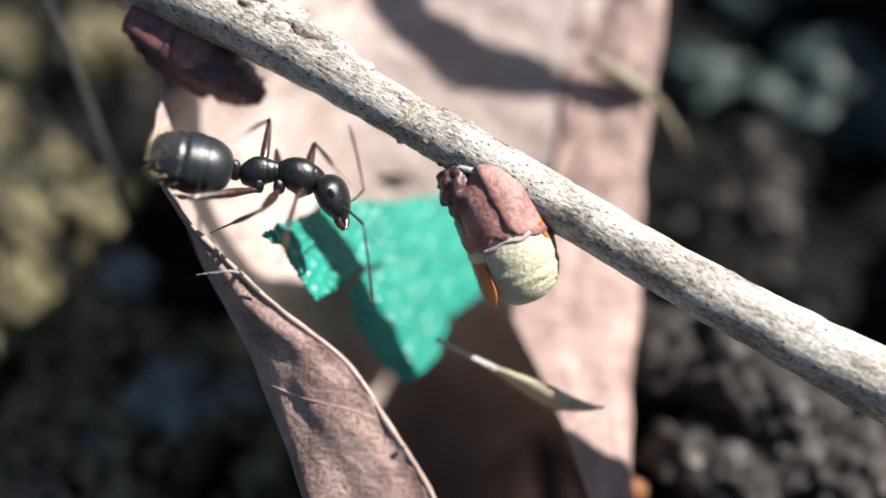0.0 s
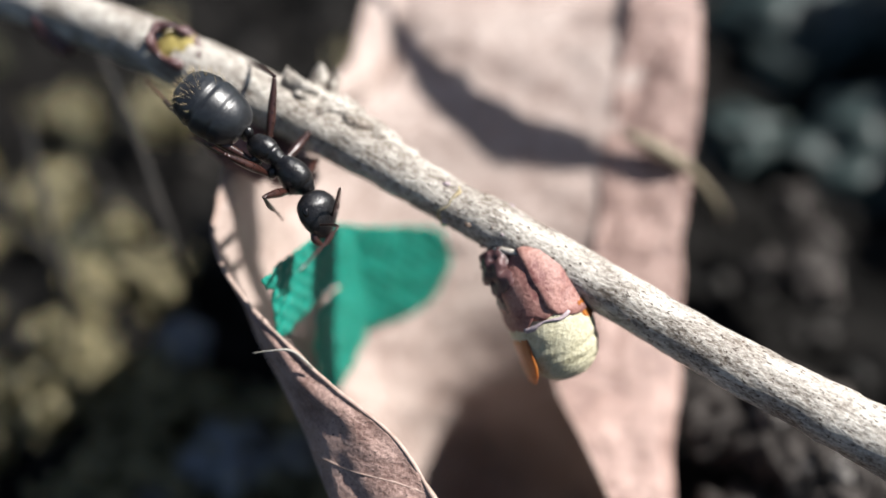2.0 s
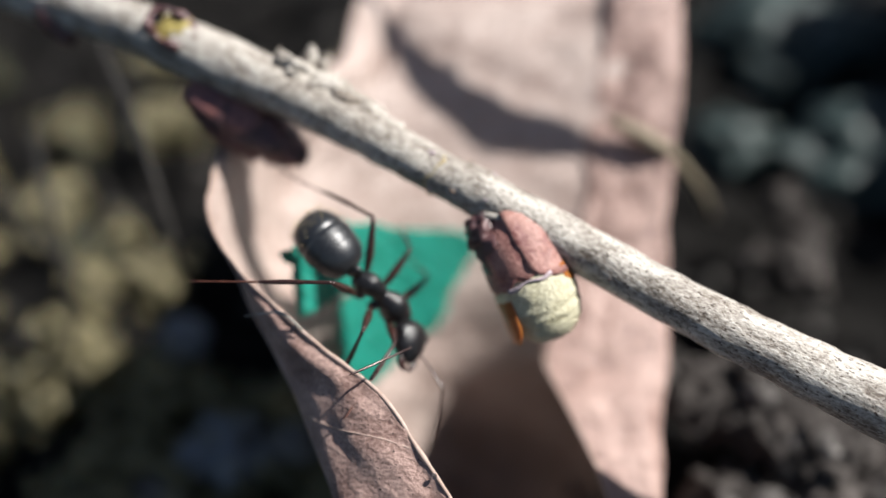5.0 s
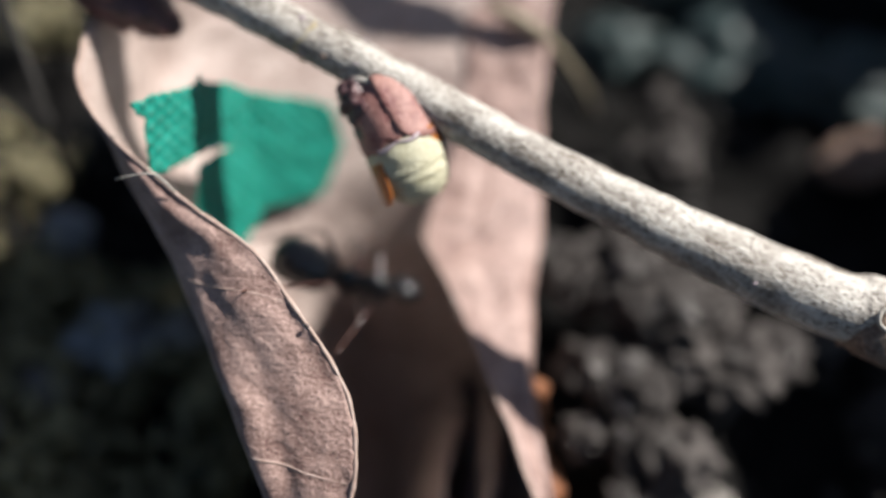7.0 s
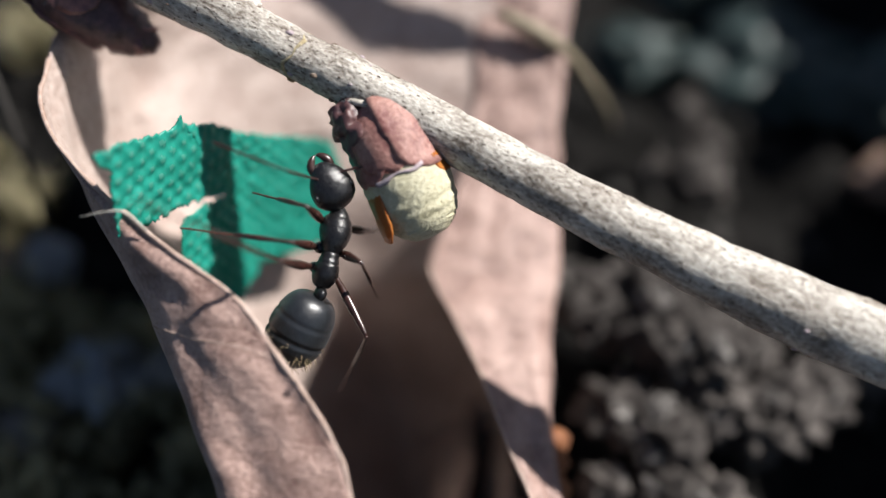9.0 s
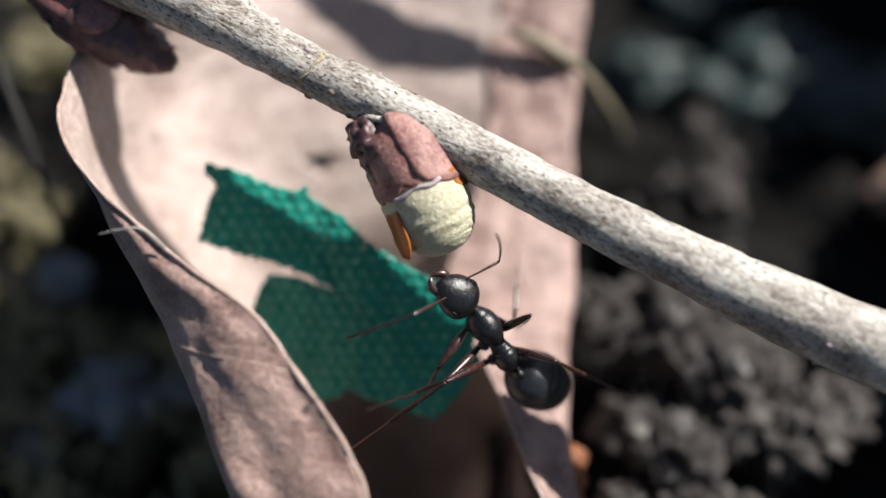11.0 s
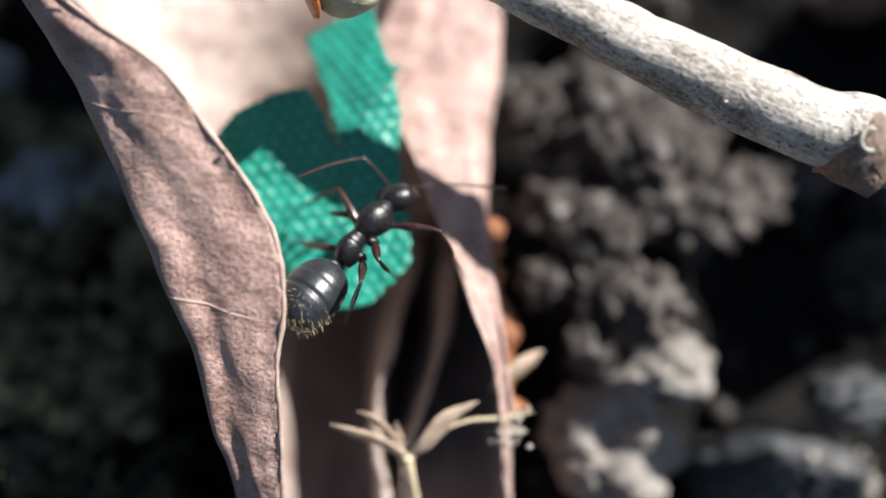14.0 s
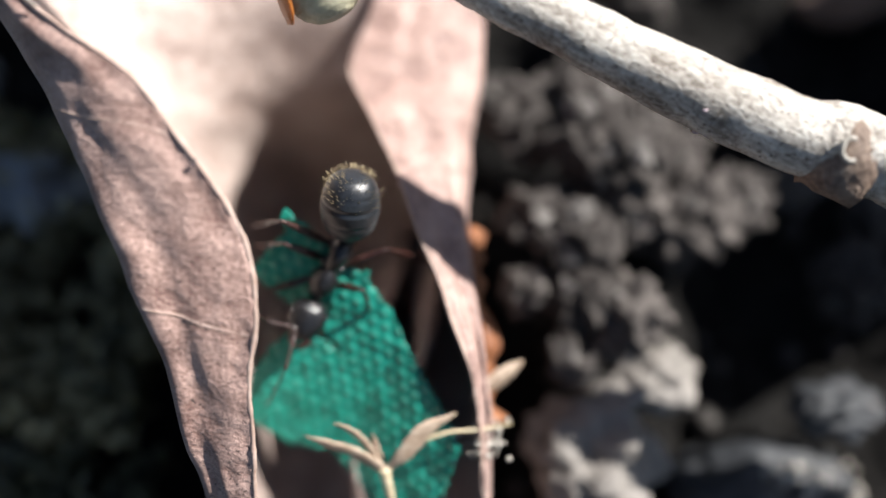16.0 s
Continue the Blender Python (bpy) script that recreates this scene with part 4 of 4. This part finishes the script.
def make_ant():
    ant = tagged(new("ant"), "shiny black worker ant with dark red legs", "ant")
    # thorax: front and rear swellings with a waist between
    bm = bmesh.new()
    lathe(bm, [tuple(p) for p in spline([(0.02, 0.18), (0.15, 0.40), (0.55, 0.57), (1.0, 0.52), (1.35, 0.40), (1.62, 0.44), (1.9, 0.60), (2.3, 0.72), (2.7, 0.66), (3.05, 0.42), (3.3, 0.16)], 9)], 28, 0.88, 1.08)
    for v in bm.verts:
        groove = math.exp(-((v.co.x - 1.52) / 0.06) ** 2) + 0.7 * math.exp(-((v.co.x - 1.08) / 0.05) ** 2) + 0.5 * math.exp(-((v.co.x - 2.95) / 0.05) ** 2)
        v.co.y *= 1 - 0.10 * groove
        v.co.z = v.co.z * (1 - 0.10 * groove) + 0.12 * math.sin(v.co.x * 1.9 - 0.6)
    thorax = part("thorax", bm, SHELL, ant)
    bm = bmesh.new()
    lathe(bm, egg(0.5, 0.30, 10, 0.6, -0.42), 16, 0.8, 1.5)
    for v in bm.verts:
        v.co.z += 0.12
    part("petiole", bm, SHELL, ant)
    for x, z in ((2.55, -0.42), (1.55, -0.38), (0.75, -0.36)):
        for s in (1, -1):
            bm = bmesh.new()
            lump(bm, (x, s * 0.36, z), 0.27, x, 0.08, 2, (0.9, 0.9, 1.25))
            part("coxa", bm, SHELL, ant)
    # gaster, pivot at the waist, pointing back
    bm = bmesh.new()
    prof = egg(3.1, 1.25, 30, 0.6, 0.28)
    prof = [(x, r * (1 - 0.045 * (1.5 * math.exp(-((x - 1.4) / 0.05) ** 2) + math.exp(-((x - 2.15) / 0.045) ** 2) + math.exp(-((x - 2.7) / 0.04) ** 2)))) for x, r in prof]
    fine = [tuple(p) for p in spline(prof, 3)]
    lathe(bm, [(x, max(0.01, r)) for x, r in fine], 32, 1.0, 0.95)
    for v in bm.verts:
        v.co.x = -v.co.x
    gaster = part("gaster", bm, SHELL_GASTER, ant)
    bm = bmesh.new()
    rnd = random.Random(3)
    for i in range(190):
        s, a = rnd.uniform(0.30, 1.0) ** 0.45 * 0.99, rnd.uniform(0, 6.28)
        k = int(s * (len(fine) - 2))
        x, r = fine[k]
        d = Vector((-0.55 - 0.5 * s, math.cos(a), math.sin(a))).normalized()
        p = Vector((-x, r * math.cos(a), r * 0.95 * math.sin(a)))
        tube(bm, [(*p, 0.009), (*(p + d * 0.12), 0.008), (*(p + d * rnd.uniform(0.2, 0.34)), 0.003)], 4)
    tagged(part("bristles", bm, BRISTLE, gaster, "fine golden bristles"), kind="stuff")
    # head, pivot at the neck, pointing forward
    bm = bmesh.new()
    lathe(bm, [tuple(p) for p in spline([(0.0, 0.16), (0.12, 0.5), (0.45, 0.82), (0.85, 0.87), (1.25, 0.78), (1.6, 0.58), (1.85, 0.34), (1.97, 0.14)], 5)], 26, 1.0, 0.72)
    head = part("head", bm, SHELL, ant)
    for s in (1, -1):
        bm = bmesh.new()
        lump(bm, (0.78, s * 0.73, 0.26), 0.17, 1, 0.0, 3, (1.25, 0.7, 1))
        part("eye", bm, EYE_SHELL, head)
        bm = bmesh.new()
        limb(bm, [(1.65, s * 0.36, -0.05, .15), (1.95, s * 0.36, -0.08, .17), (2.2, s * 0.18, -0.1, .12), (2.3, s * 0.02, -0.1, .03)])
        part("mandible", bm, SHELL_LEG, head)
    # antennae: each pivots where it sits on the head; the long way points out and its elbow bends down
    feelers = []
    for s in (1, -1):
        bm = bmesh.new()
        way = Vector((math.cos(1.1), 0, -math.sin(1.1)))
        whip = [(*(Vector((2.0, 0, 0)) + way * k + Vector((0.10, 0, 0.05)) * math.sin(k * 1.05)), r) for k, r in ((0.08, .040), (0.7, .046), (1.4, .052), (2.1, .056), (2.7, .052), (3.0, .02))]
        limb(bm, [(0, 0, 0, .05), (0.15, 0, 0.01, .042), (1.0, 0, 0.05, .05), (1.7, 0, 0.03, .062), (1.97, 0, 0.0, .055), *whip], 8)
        feelers.append((part("antenna", bm, SHELL_LEG, head, at=pose(1.4 * MM, s * 0.3 * MM, 0.28 * MM, 0, 0, s * 50)), s))
    # legs: each pivots at its hip; shin and foot pivot at the knee
    legs = []
    for x, z, turn, thigh, lower in ((2.55, -0.55, 55, 2.1, 3.8), (1.55, -0.5, 95, 2.35, 4.8), (0.75, -0.5, 138, 3.0, 6.1)):
        for s in (1, -1):
            bm = bmesh.new()
            limb(bm, [(0, 0, 0, .12), (0.14 * thigh, 0, 0.0, .13), (0.45 * thigh, 0, 0.05, .19), (0.82 * thigh, 0, 0.03, .13), (0.98 * thigh, 0, 0, .085)])
            leg = part("leg", bm, SHELL_LEG, ant, at=pose(x * MM, s * 0.42 * MM, z * MM, 0, 0, s * turn))
            bm = bmesh.new()
            limb(bm, [(0, 0, 0, .08), (0.1 * lower, 0, 0.02, .075), (0.28 * lower, 0, 0.06, .105), (0.46 * lower, 0, 0.04, .085), (0.5 * lower, 0, 0.02, .06)])
            shin = part("shin", bm, SHELL_LEG, leg, at=pose(thigh * MM, 0, 0, 0, 75, 0))
            bm = bmesh.new()
            limb(bm, [(0.49 * lower, 0, 0.02, .048), (0.65 * lower, 0, 0.02, .042), (0.68 * lower, 0, 0.0, .05), (0.8 * lower, 0, 0.02, .036), (0.9 * lower, 0, 0.03, .04), (0.97 * lower, 0, 0.02, .03), (lower, 0, -0.06, .014)], 7)
            foot = part("foot", bm, SHELL_FOOT, leg, at=pose(thigh * MM, 0, 0, 0, 75, 0))
            legs.append((leg, shin, foot, x, s, z, turn, thigh))
    return ant, gaster, head, feelers, legs


ANT, GASTER, HEAD, FEELERS, LEGS = make_ant()


# ---- what moves ----
ANT_ROWS = [  # seconds; place; turn; gaster turn; head turn
    (0, -7.98, 2.98, -33.15,   -63, 7, -1,   0, 13, 7,   -25, 55, -43),
    (0.5, -8.27, 3.43, -33.19,   -63, 7, -6,   1, 12, 6,   -21, 41, -29),
    (1, -9.64, 7.18, -32.44,   -50, 23, -23,   -1, 17, 33,   -11, 17, -34),
    (1.5, -10.47, 8.19, -31.36,   -31, 11, -37,   -1, 6, -5,   -8, 17, -27),
    (2, -9.45, 7.68, -31.69,   -33, 8, -40,   0, 3, 4,   -9, 24, -31),
    (2.5, -8.73, 7.05, -31.40,   -33, 8, -42,   0, 4, 11,   -8, 16, -31),
    (3, -7.74, 6.04, -31.63,   -38, 8, -34,   0, 4, 11,   -15, 31, -42),
    (3.5, -7.89, 5.49, -31.76,   -39, 8, -25,   -1, 10, 6,   -23, 32, -54),
    (6, -3.12, -1.48, -34.75,   -44, 37, -62,   7, -41, -39,   7, -12, -68),
    (6.5, -2.98, -1.25, -36.05,   -47, 34, -68,   5, -43, -18,   8, -10, -50),
    (7, -0.92, -5.52, -39.04,   -56, 30, -12,   -1, 4, -16,   0, 2, 8),
    (7.5, -0.95, -5.38, -38.01,   -54, 29, -13,   0, -2, -11,   0, 5, 2),
    (8, -1.56, -3.28, -34.35,   22, -14, 43,   0, -11, -11,   -8, -13, 63),
    (8.5, -1.47, -2.53, -33.68,   22, -9, 62,   0, -16, -14,   -7, 1, 50),
    (9.75, 1.60, -7.00, -35.00,   25, 0, 92,   -2, -9, 4,   -2, -2, 40),
    (11, 6.09, -6.97, -35.82,   18, -22, 121,   -4, -18, 29,   1, -0, 19),
    (11.5, 1.29, -11.70, -35.42,   -24, 25, 33,   0, 10, -5,   -1, 15, 3),
    (12, 1.78, -12.83, -36.35,   -34, 9, 44,   0, 8, 1,   -1, 12, 20),
    (12.5, 4.26, -13.59, -36.00,   7, 11, 84,   -2, 5, -33,   -2, 35, -4),
    (13, 4.89, -15.44, -34.37,   11, 4, 97,   -1, 12, -10,   -7, 13, -2),
    (13.5, 1.35, -15.15, -36.12,   9, -17, 49,   -17, 72, -48,   17, 76, 21),
    (14, 2.29, -12.14, -34.31,   -48, 9, 50,   3, 20, 16,   5, 50, 45),
    (14.5, 1.21, -10.94, -35.38,   -63, -8, 39,   3, -16, -37,   -8, 15, -46),
    (15, 0.92, -11.17, -35.67,   -60, -11, 14,   1, 9, 8,   1, 33, 2),
    (15.5, 1.21, -11.02, -35.51,   -52, -13, 14,   0, 13, 3,   -6, 35, -13),
    (15.75, 2.90, -11.00, -36.80,   -35, -25, -60,   0, 8, 10,   -4, 15, 0),
    (16, 3.50, -11.02, -36.84,   -4, 15, -122,   1, 17, 21,   -3, -26, 9),
]
SCRAP_ROWS = [  # seconds; place; turn; tongue's and wing's angle
    (0, -0.90, -1.20, -42.30,   27.1, 34.3, 52.7,   16, 13),
    (0.5, -0.32, -0.93, -39.66,   36.2, 36.8, 59.9,   10, 28),
    (1, -3.80, 1.50, -41.12,   60.1, 46.9, 71.9,   -3, -11),
    (1.5, -3.94, 1.32, -38.32,   31.6, 50.4, 58.8,   -5, -19),
    (2, -6.36, 1.59, -42.38,   67.2, 36.8, 59.7,   -2, -28),
    (2.5, -6.07, 1.37, -42.01,   76.3, 37.4, 68.1,   -7, -29),
    (3, -4.02, -0.40, -42.59,   55.7, 36.8, 48.7,   -4, -23),
    (3.5, -3.78, -0.45, -42.51,   53.1, 36.2, 48.3,   -5, -20),
    (6, -4.83, 0.79, -44.75,   49.7, 31.1, 43.7,   6, -7),
    (6.5, -6.21, 0.53, -41.79,   74.4, 45.5, 64.3,   -9, -27),
    (7, -5.14, 0.76, -42.12,   57.4, 37.5, 50.4,   -1, -17),
    (7.5, -5.56, 0.54, -42.59,   52.9, 38.6, 47.7,   1, -19),
    (8, -6.27, 0.79, -42.68,   60.9, 39.6, 52.9,   -1, -31),
    (8.5, -6.16, 0.66, -41.74,   66.5, 44.5, 62.5,   -7, -22),
    (9.75, -1.40, -2.40, -39.00,   38.0, 14.0, 24.0,   2, -12),
    (11, -0.40, -5.44, -39.03,   10.7, -16.4, -4.3,   9, 12),
    (11.5, 3.28, -7.62, -38.50,   -63.7, 12.2, -34.2,   23, 28),
    (12, 2.47, -8.46, -38.69,   -57.7, 6.7, -44.8,   11, 5),
    (12.5, 1.18, -8.91, -41.38,   -36.5, 12.7, -39.3,   3, -13),
    (13, 1.07, -9.58, -38.73,   -47.5, 21.0, -49.8,   1, 5),
    (13.5, 1.22, -11.15, -39.06,   -47.4, 21.6, -61.3,   3, -2),
    (14, 1.18, -9.67, -38.93,   -6.3, -5.2, -52.9,   -33, -5),
    (14.5, 1.62, -9.20, -37.45,   -12.8, -18.5, -47.8,   -21, -9),
    (15, 2.69, -16.82, -39.84,   -4.9, -6.0, -40.9,   -23, -7),
    (15.5, 2.91, -17.36, -39.87,   -10.8, -3.3, -37.8,   -17, -9),
    (16, 3.59, -19.44, -39.23,   15.5, -5.7, -27.7,   -4, -13),
]
LEG_ROWS = [  # seconds; roll, lift and swing of each leg and the bend of its knee: front, middle and hind, each left and right
    (0, (-18, -31, 26, 82), (-2, -18, -41, 35), (-6, -12, 3, 57), (-52, -4, -7, 126), (28, -36, -53, 70), (-70, -8, -2, 113)),
    (0.5, (-32, -31, 45, 87), (5, -37, -40, 55), (-9, -3, 4, 49), (-39, -11, 5, 135), (77, -14, -59, 22), (-68, -16, 19, 119)),
    (1, (-45, -32, 64, 92), (-14, -46, -29, 30), (-12, 6, 5, 40), (-16, 4, -15, 119), (-17, -7, -38, 27), (-37, -16, -13, 94)),
    (1.5, (-9, -2, 53, 69), (-3, -33, -64, 138), (-16, 15, 6, 31), (-27, -13, -30, 111), (31, 17, -33, 42), (-42, -24, -15, 90)),
    (2, (28, 28, 41, 46), (14, -37, -48, 153), (26, 4, -1, 57), (-38, -31, -46, 103), (7, -35, -7, 83), (-39, -8, -26, 66)),
    (2.5, (15, 27, 55, 38), (6, -51, -5, 131), (12, -27, 25, 82), (-41, 9, -47, 85), (-1, -30, 10, 76), (-40, -7, -27, 57)),
    (3, (14, 16, 47, 46), (-12, -42, -15, 101), (16, -15, 10, 54), (-21, -22, -12, 110), (-11, -32, 13, 62), (-33, -45, 32, 118)),
    (3.5, (12, 6, 39, 54), (-20, -56, -15, 51), (15, -38, 9, 67), (-12, -34, 15, 107), (0, -35, 13, 35), (-33, -37, 35, 130)),
    (4.7, (9, -20, 19, 73), (-7, -41, -22, 60), (0, -37, 2, 79), (14, -31, 0, 98), (6, -35, 2, 73), (-12, -34, 4, 89)),
    (6, (13, -30, 21, 86), (-9, -50, -71, 39), (-8, -43, 0, 87), (69, -28, -13, 134), (22, -46, -4, 109), (-16, -40, -21, 75)),
    (6.5, (15, -34, 21, 91), (-15, -45, -62, 44), (-11, -45, 0, 90), (67, -24, -4, 126), (15, -49, 8, 110), (-14, -31, -16, 62)),
    (7.5, (18, -42, 22, 100), (8, 3, -86, 46), (-17, -49, -2, 97), (21, -12, -36, 157), (31, -40, 3, 34), (-35, -31, 7, 5)),
    (8, (20, -46, 23, 105), (19, 27, -98, 47), (16, -41, -28, 93), (-44, -83, 31, 147), (26, -62, -75, 18), (-33, -8, 4, 71)),
    (8.5, (11, -60, 17, 131), (10, 60, -38, 16), (13, -61, -12, 95), (-87, -100, 55, 150), (-26, -62, -57, 12), (-21, -21, -5, 88)),
    (9.7, (11, -30, 16, 87), (19, 4, -33, 62), (7, -31, -7, 79), (-38, -56, 25, 112), (7, -34, -40, 61), (-8, -40, -1, 83)),
    (11, (33, 0, 49, 67), (65, 17, -93, 83), (11, -17, -11, 75), (-66, -64, 44, 149), (34, -23, -75, 72), (-11, -79, 0, 96)),
    (11.5, (23, -4, 52, 72), (23, -25, -92, 89), (12, -12, -12, 74), (-10, -46, -96, 113), (45, -19, -88, 76), (-22, -67, -11, 83)),
    (12, (13, -8, 55, 77), (55, -43, -62, 147), (14, -6, -14, 72), (-46, -22, -47, 66), (55, -15, -101, 80), (-32, -55, -22, 69)),
    (12.5, (2, -12, 58, 82), (60, -62, -91, 142), (15, -1, -15, 71), (-35, -15, -6, 58), (33, -35, -55, 103), (26, -61, -47, 129)),
    (13, (-8, -16, 61, 88), (1, -66, -27, 136), (17, -49, 16, 131), (3, 20, -31, 46), (12, -56, -9, 125), (-5, -49, 8, 103)),
    (13.5, (-18, -20, 64, 93), (-9, -26, -4, 74), (61, -34, -56, 139), (39, 37, -67, 10), (-4, -29, -19, 81), (-64, -50, 67, 99)),
    (14, (-28, -24, 67, 98), (-6, 16, -7, 84), (58, -30, -34, 77), (-17, -32, -10, 150), (-20, -2, -28, 37), (-56, -34, 29, 142)),
    (14.5, (-38, -28, 70, 103), (0, 49, 8, 48), (37, -65, -1, 60), (-49, -5, 0, 80), (31, -29, -44, 57), (-80, -35, 39, 107)),
    (15, (-48, -31, 72, 108), (26, -1, 14, 86), (16, -35, 32, 52), (-20, -15, -2, 91), (16, -23, -12, 73), (-25, -47, 65, 29)),
    (15.5, (-58, -35, 75, 114), (18, -9, 10, 92), (13, -29, 40, 50), (9, -26, -4, 101), (1, -17, 19, 90), (-30, -51, 66, 23)),
    (16, (-68, -39, 78, 119), (18, -9, 10, 92), (-41, -8, 51, 81), (38, -36, -6, 111), (-14, -10, 51, 106), (37, -35, 34, 115)),
]
FEELER_ROWS = [  # seconds; turn of the left and the right antenna
    (0, (93, -4, 99), (48, -33, -54)),
    (0.5, (112, -28, 214), (34, -1, -61)),
    (1, (70, -61, 233), (25, -44, -72)),
    (1.5, (102, -55, 211), (15, -86, -83)),
    (2, (133, -49, 188), (14, -80, -80)),
    (2.5, (-5, -53, 21), (13, -75, -78)),
    (3, (6, -49, -4), (12, -69, -75)),
    (3.5, (6, 0, 23), (10, -64, -73)),
    (4.7, (7, -19, 27), (8, -50, -66)),
    (6, (13, -30, 11), (6, -40, -71)),
    (6.5, (16, -35, 5), (6, -36, -73)),
    (7.5, (20, -43, -7), (5, -28, -77)),
    (8, (23, -47, -13), (5, -24, -108)),
    (8.5, (1, -52, 31), (4, -20, -112)),
    (9.7, (3, -25, 46), (3, -11, -85)),
    (11, (12, -18, 51), (7, -7, -120)),
    (11.5, (8, -18, 62), (38, -48, -74)),
    (12, (5, -18, 72), (49, -53, -59)),
    (12.5, (1, -18, 83), (35, -85, -24)),
    (13, (-2, -18, 93), (-21, -50, 5)),
    (13.5, (-40, -36, 147), (-106, 13, 4)),
    (14, (-13, -60, 144), (-75, 7, -28)),
    (14.5, (15, -84, 142), (-85, 15, -11)),
    (15, (13, -111, 126), (-95, 24, 6)),
    (15.5, (12, -137, 110), (-122, -15, 55)),
    (16, (10, -163, 94), (-7, -15, 4)),
]
HUSK_ROWS = [  # seconds; place; turn
    (0, -0.3, -3.9, -36.5, 0, 0, 0), (0.5, 0.6, -4.1, -36.5, 0, 0, 3), (0.8, -0.6, -4.2, -36.8, 0, 0, -6), (0.9, -1.0, -6.6, -38.4, 10, 0, -35),
    (1.0, -1.2, -12.5, -42.0, 20, 0, -60), (1.2, -1.0, -15.0, -45.0, 30, 0, -80), (16, -1.0, -15.0, -45.0, 30, 0, -80),
]


def motions():
    walk(ANT, [(r[0], tilted(*r[1:7])) for r in ANT_ROWS])
    walk(GASTER, [(r[0], pose(0, 0, 0.05 * MM, *r[7:10])) for r in ANT_ROWS])
    walk(HEAD, [(r[0], pose(3.28 * MM, 0, 0, *r[10:13])) for r in ANT_ROWS])
    for i, (feeler, side) in enumerate(FEELERS):
        walk(feeler, [(r[0], pose(1.4 * MM, side * 0.3 * MM, 0.28 * MM, *r[1 + i])) for r in FEELER_ROWS])
    for i, (leg, shin, foot, x, side, z, turn, thigh) in enumerate(LEGS):
        walk(leg, [(r[0], pose(x * MM, side * 0.42 * MM, z * MM, r[1 + i][0], r[1 + i][1], side * turn + r[1 + i][2])) for r in LEG_ROWS])
        for lower in (shin, foot):
            walk(lower, [(r[0], pose(thigh * MM, 0, 0, 0, r[1 + i][3], 0)) for r in LEG_ROWS])
    walk(SCRAP, [(r[0], tilted(*r[1:7])) for r in SCRAP_ROWS])
    walk(TONGUE, [(r[0], hinged(TONGUE_HINGE, r[7])) for r in SCRAP_ROWS])
    walk(WING, [(r[0], hinged(WING_HINGE, r[8])) for r in SCRAP_ROWS])
    walk(HUSK_PIECE, [(r[0], tilted(*r[1:])) for r in HUSK_ROWS])


motions()
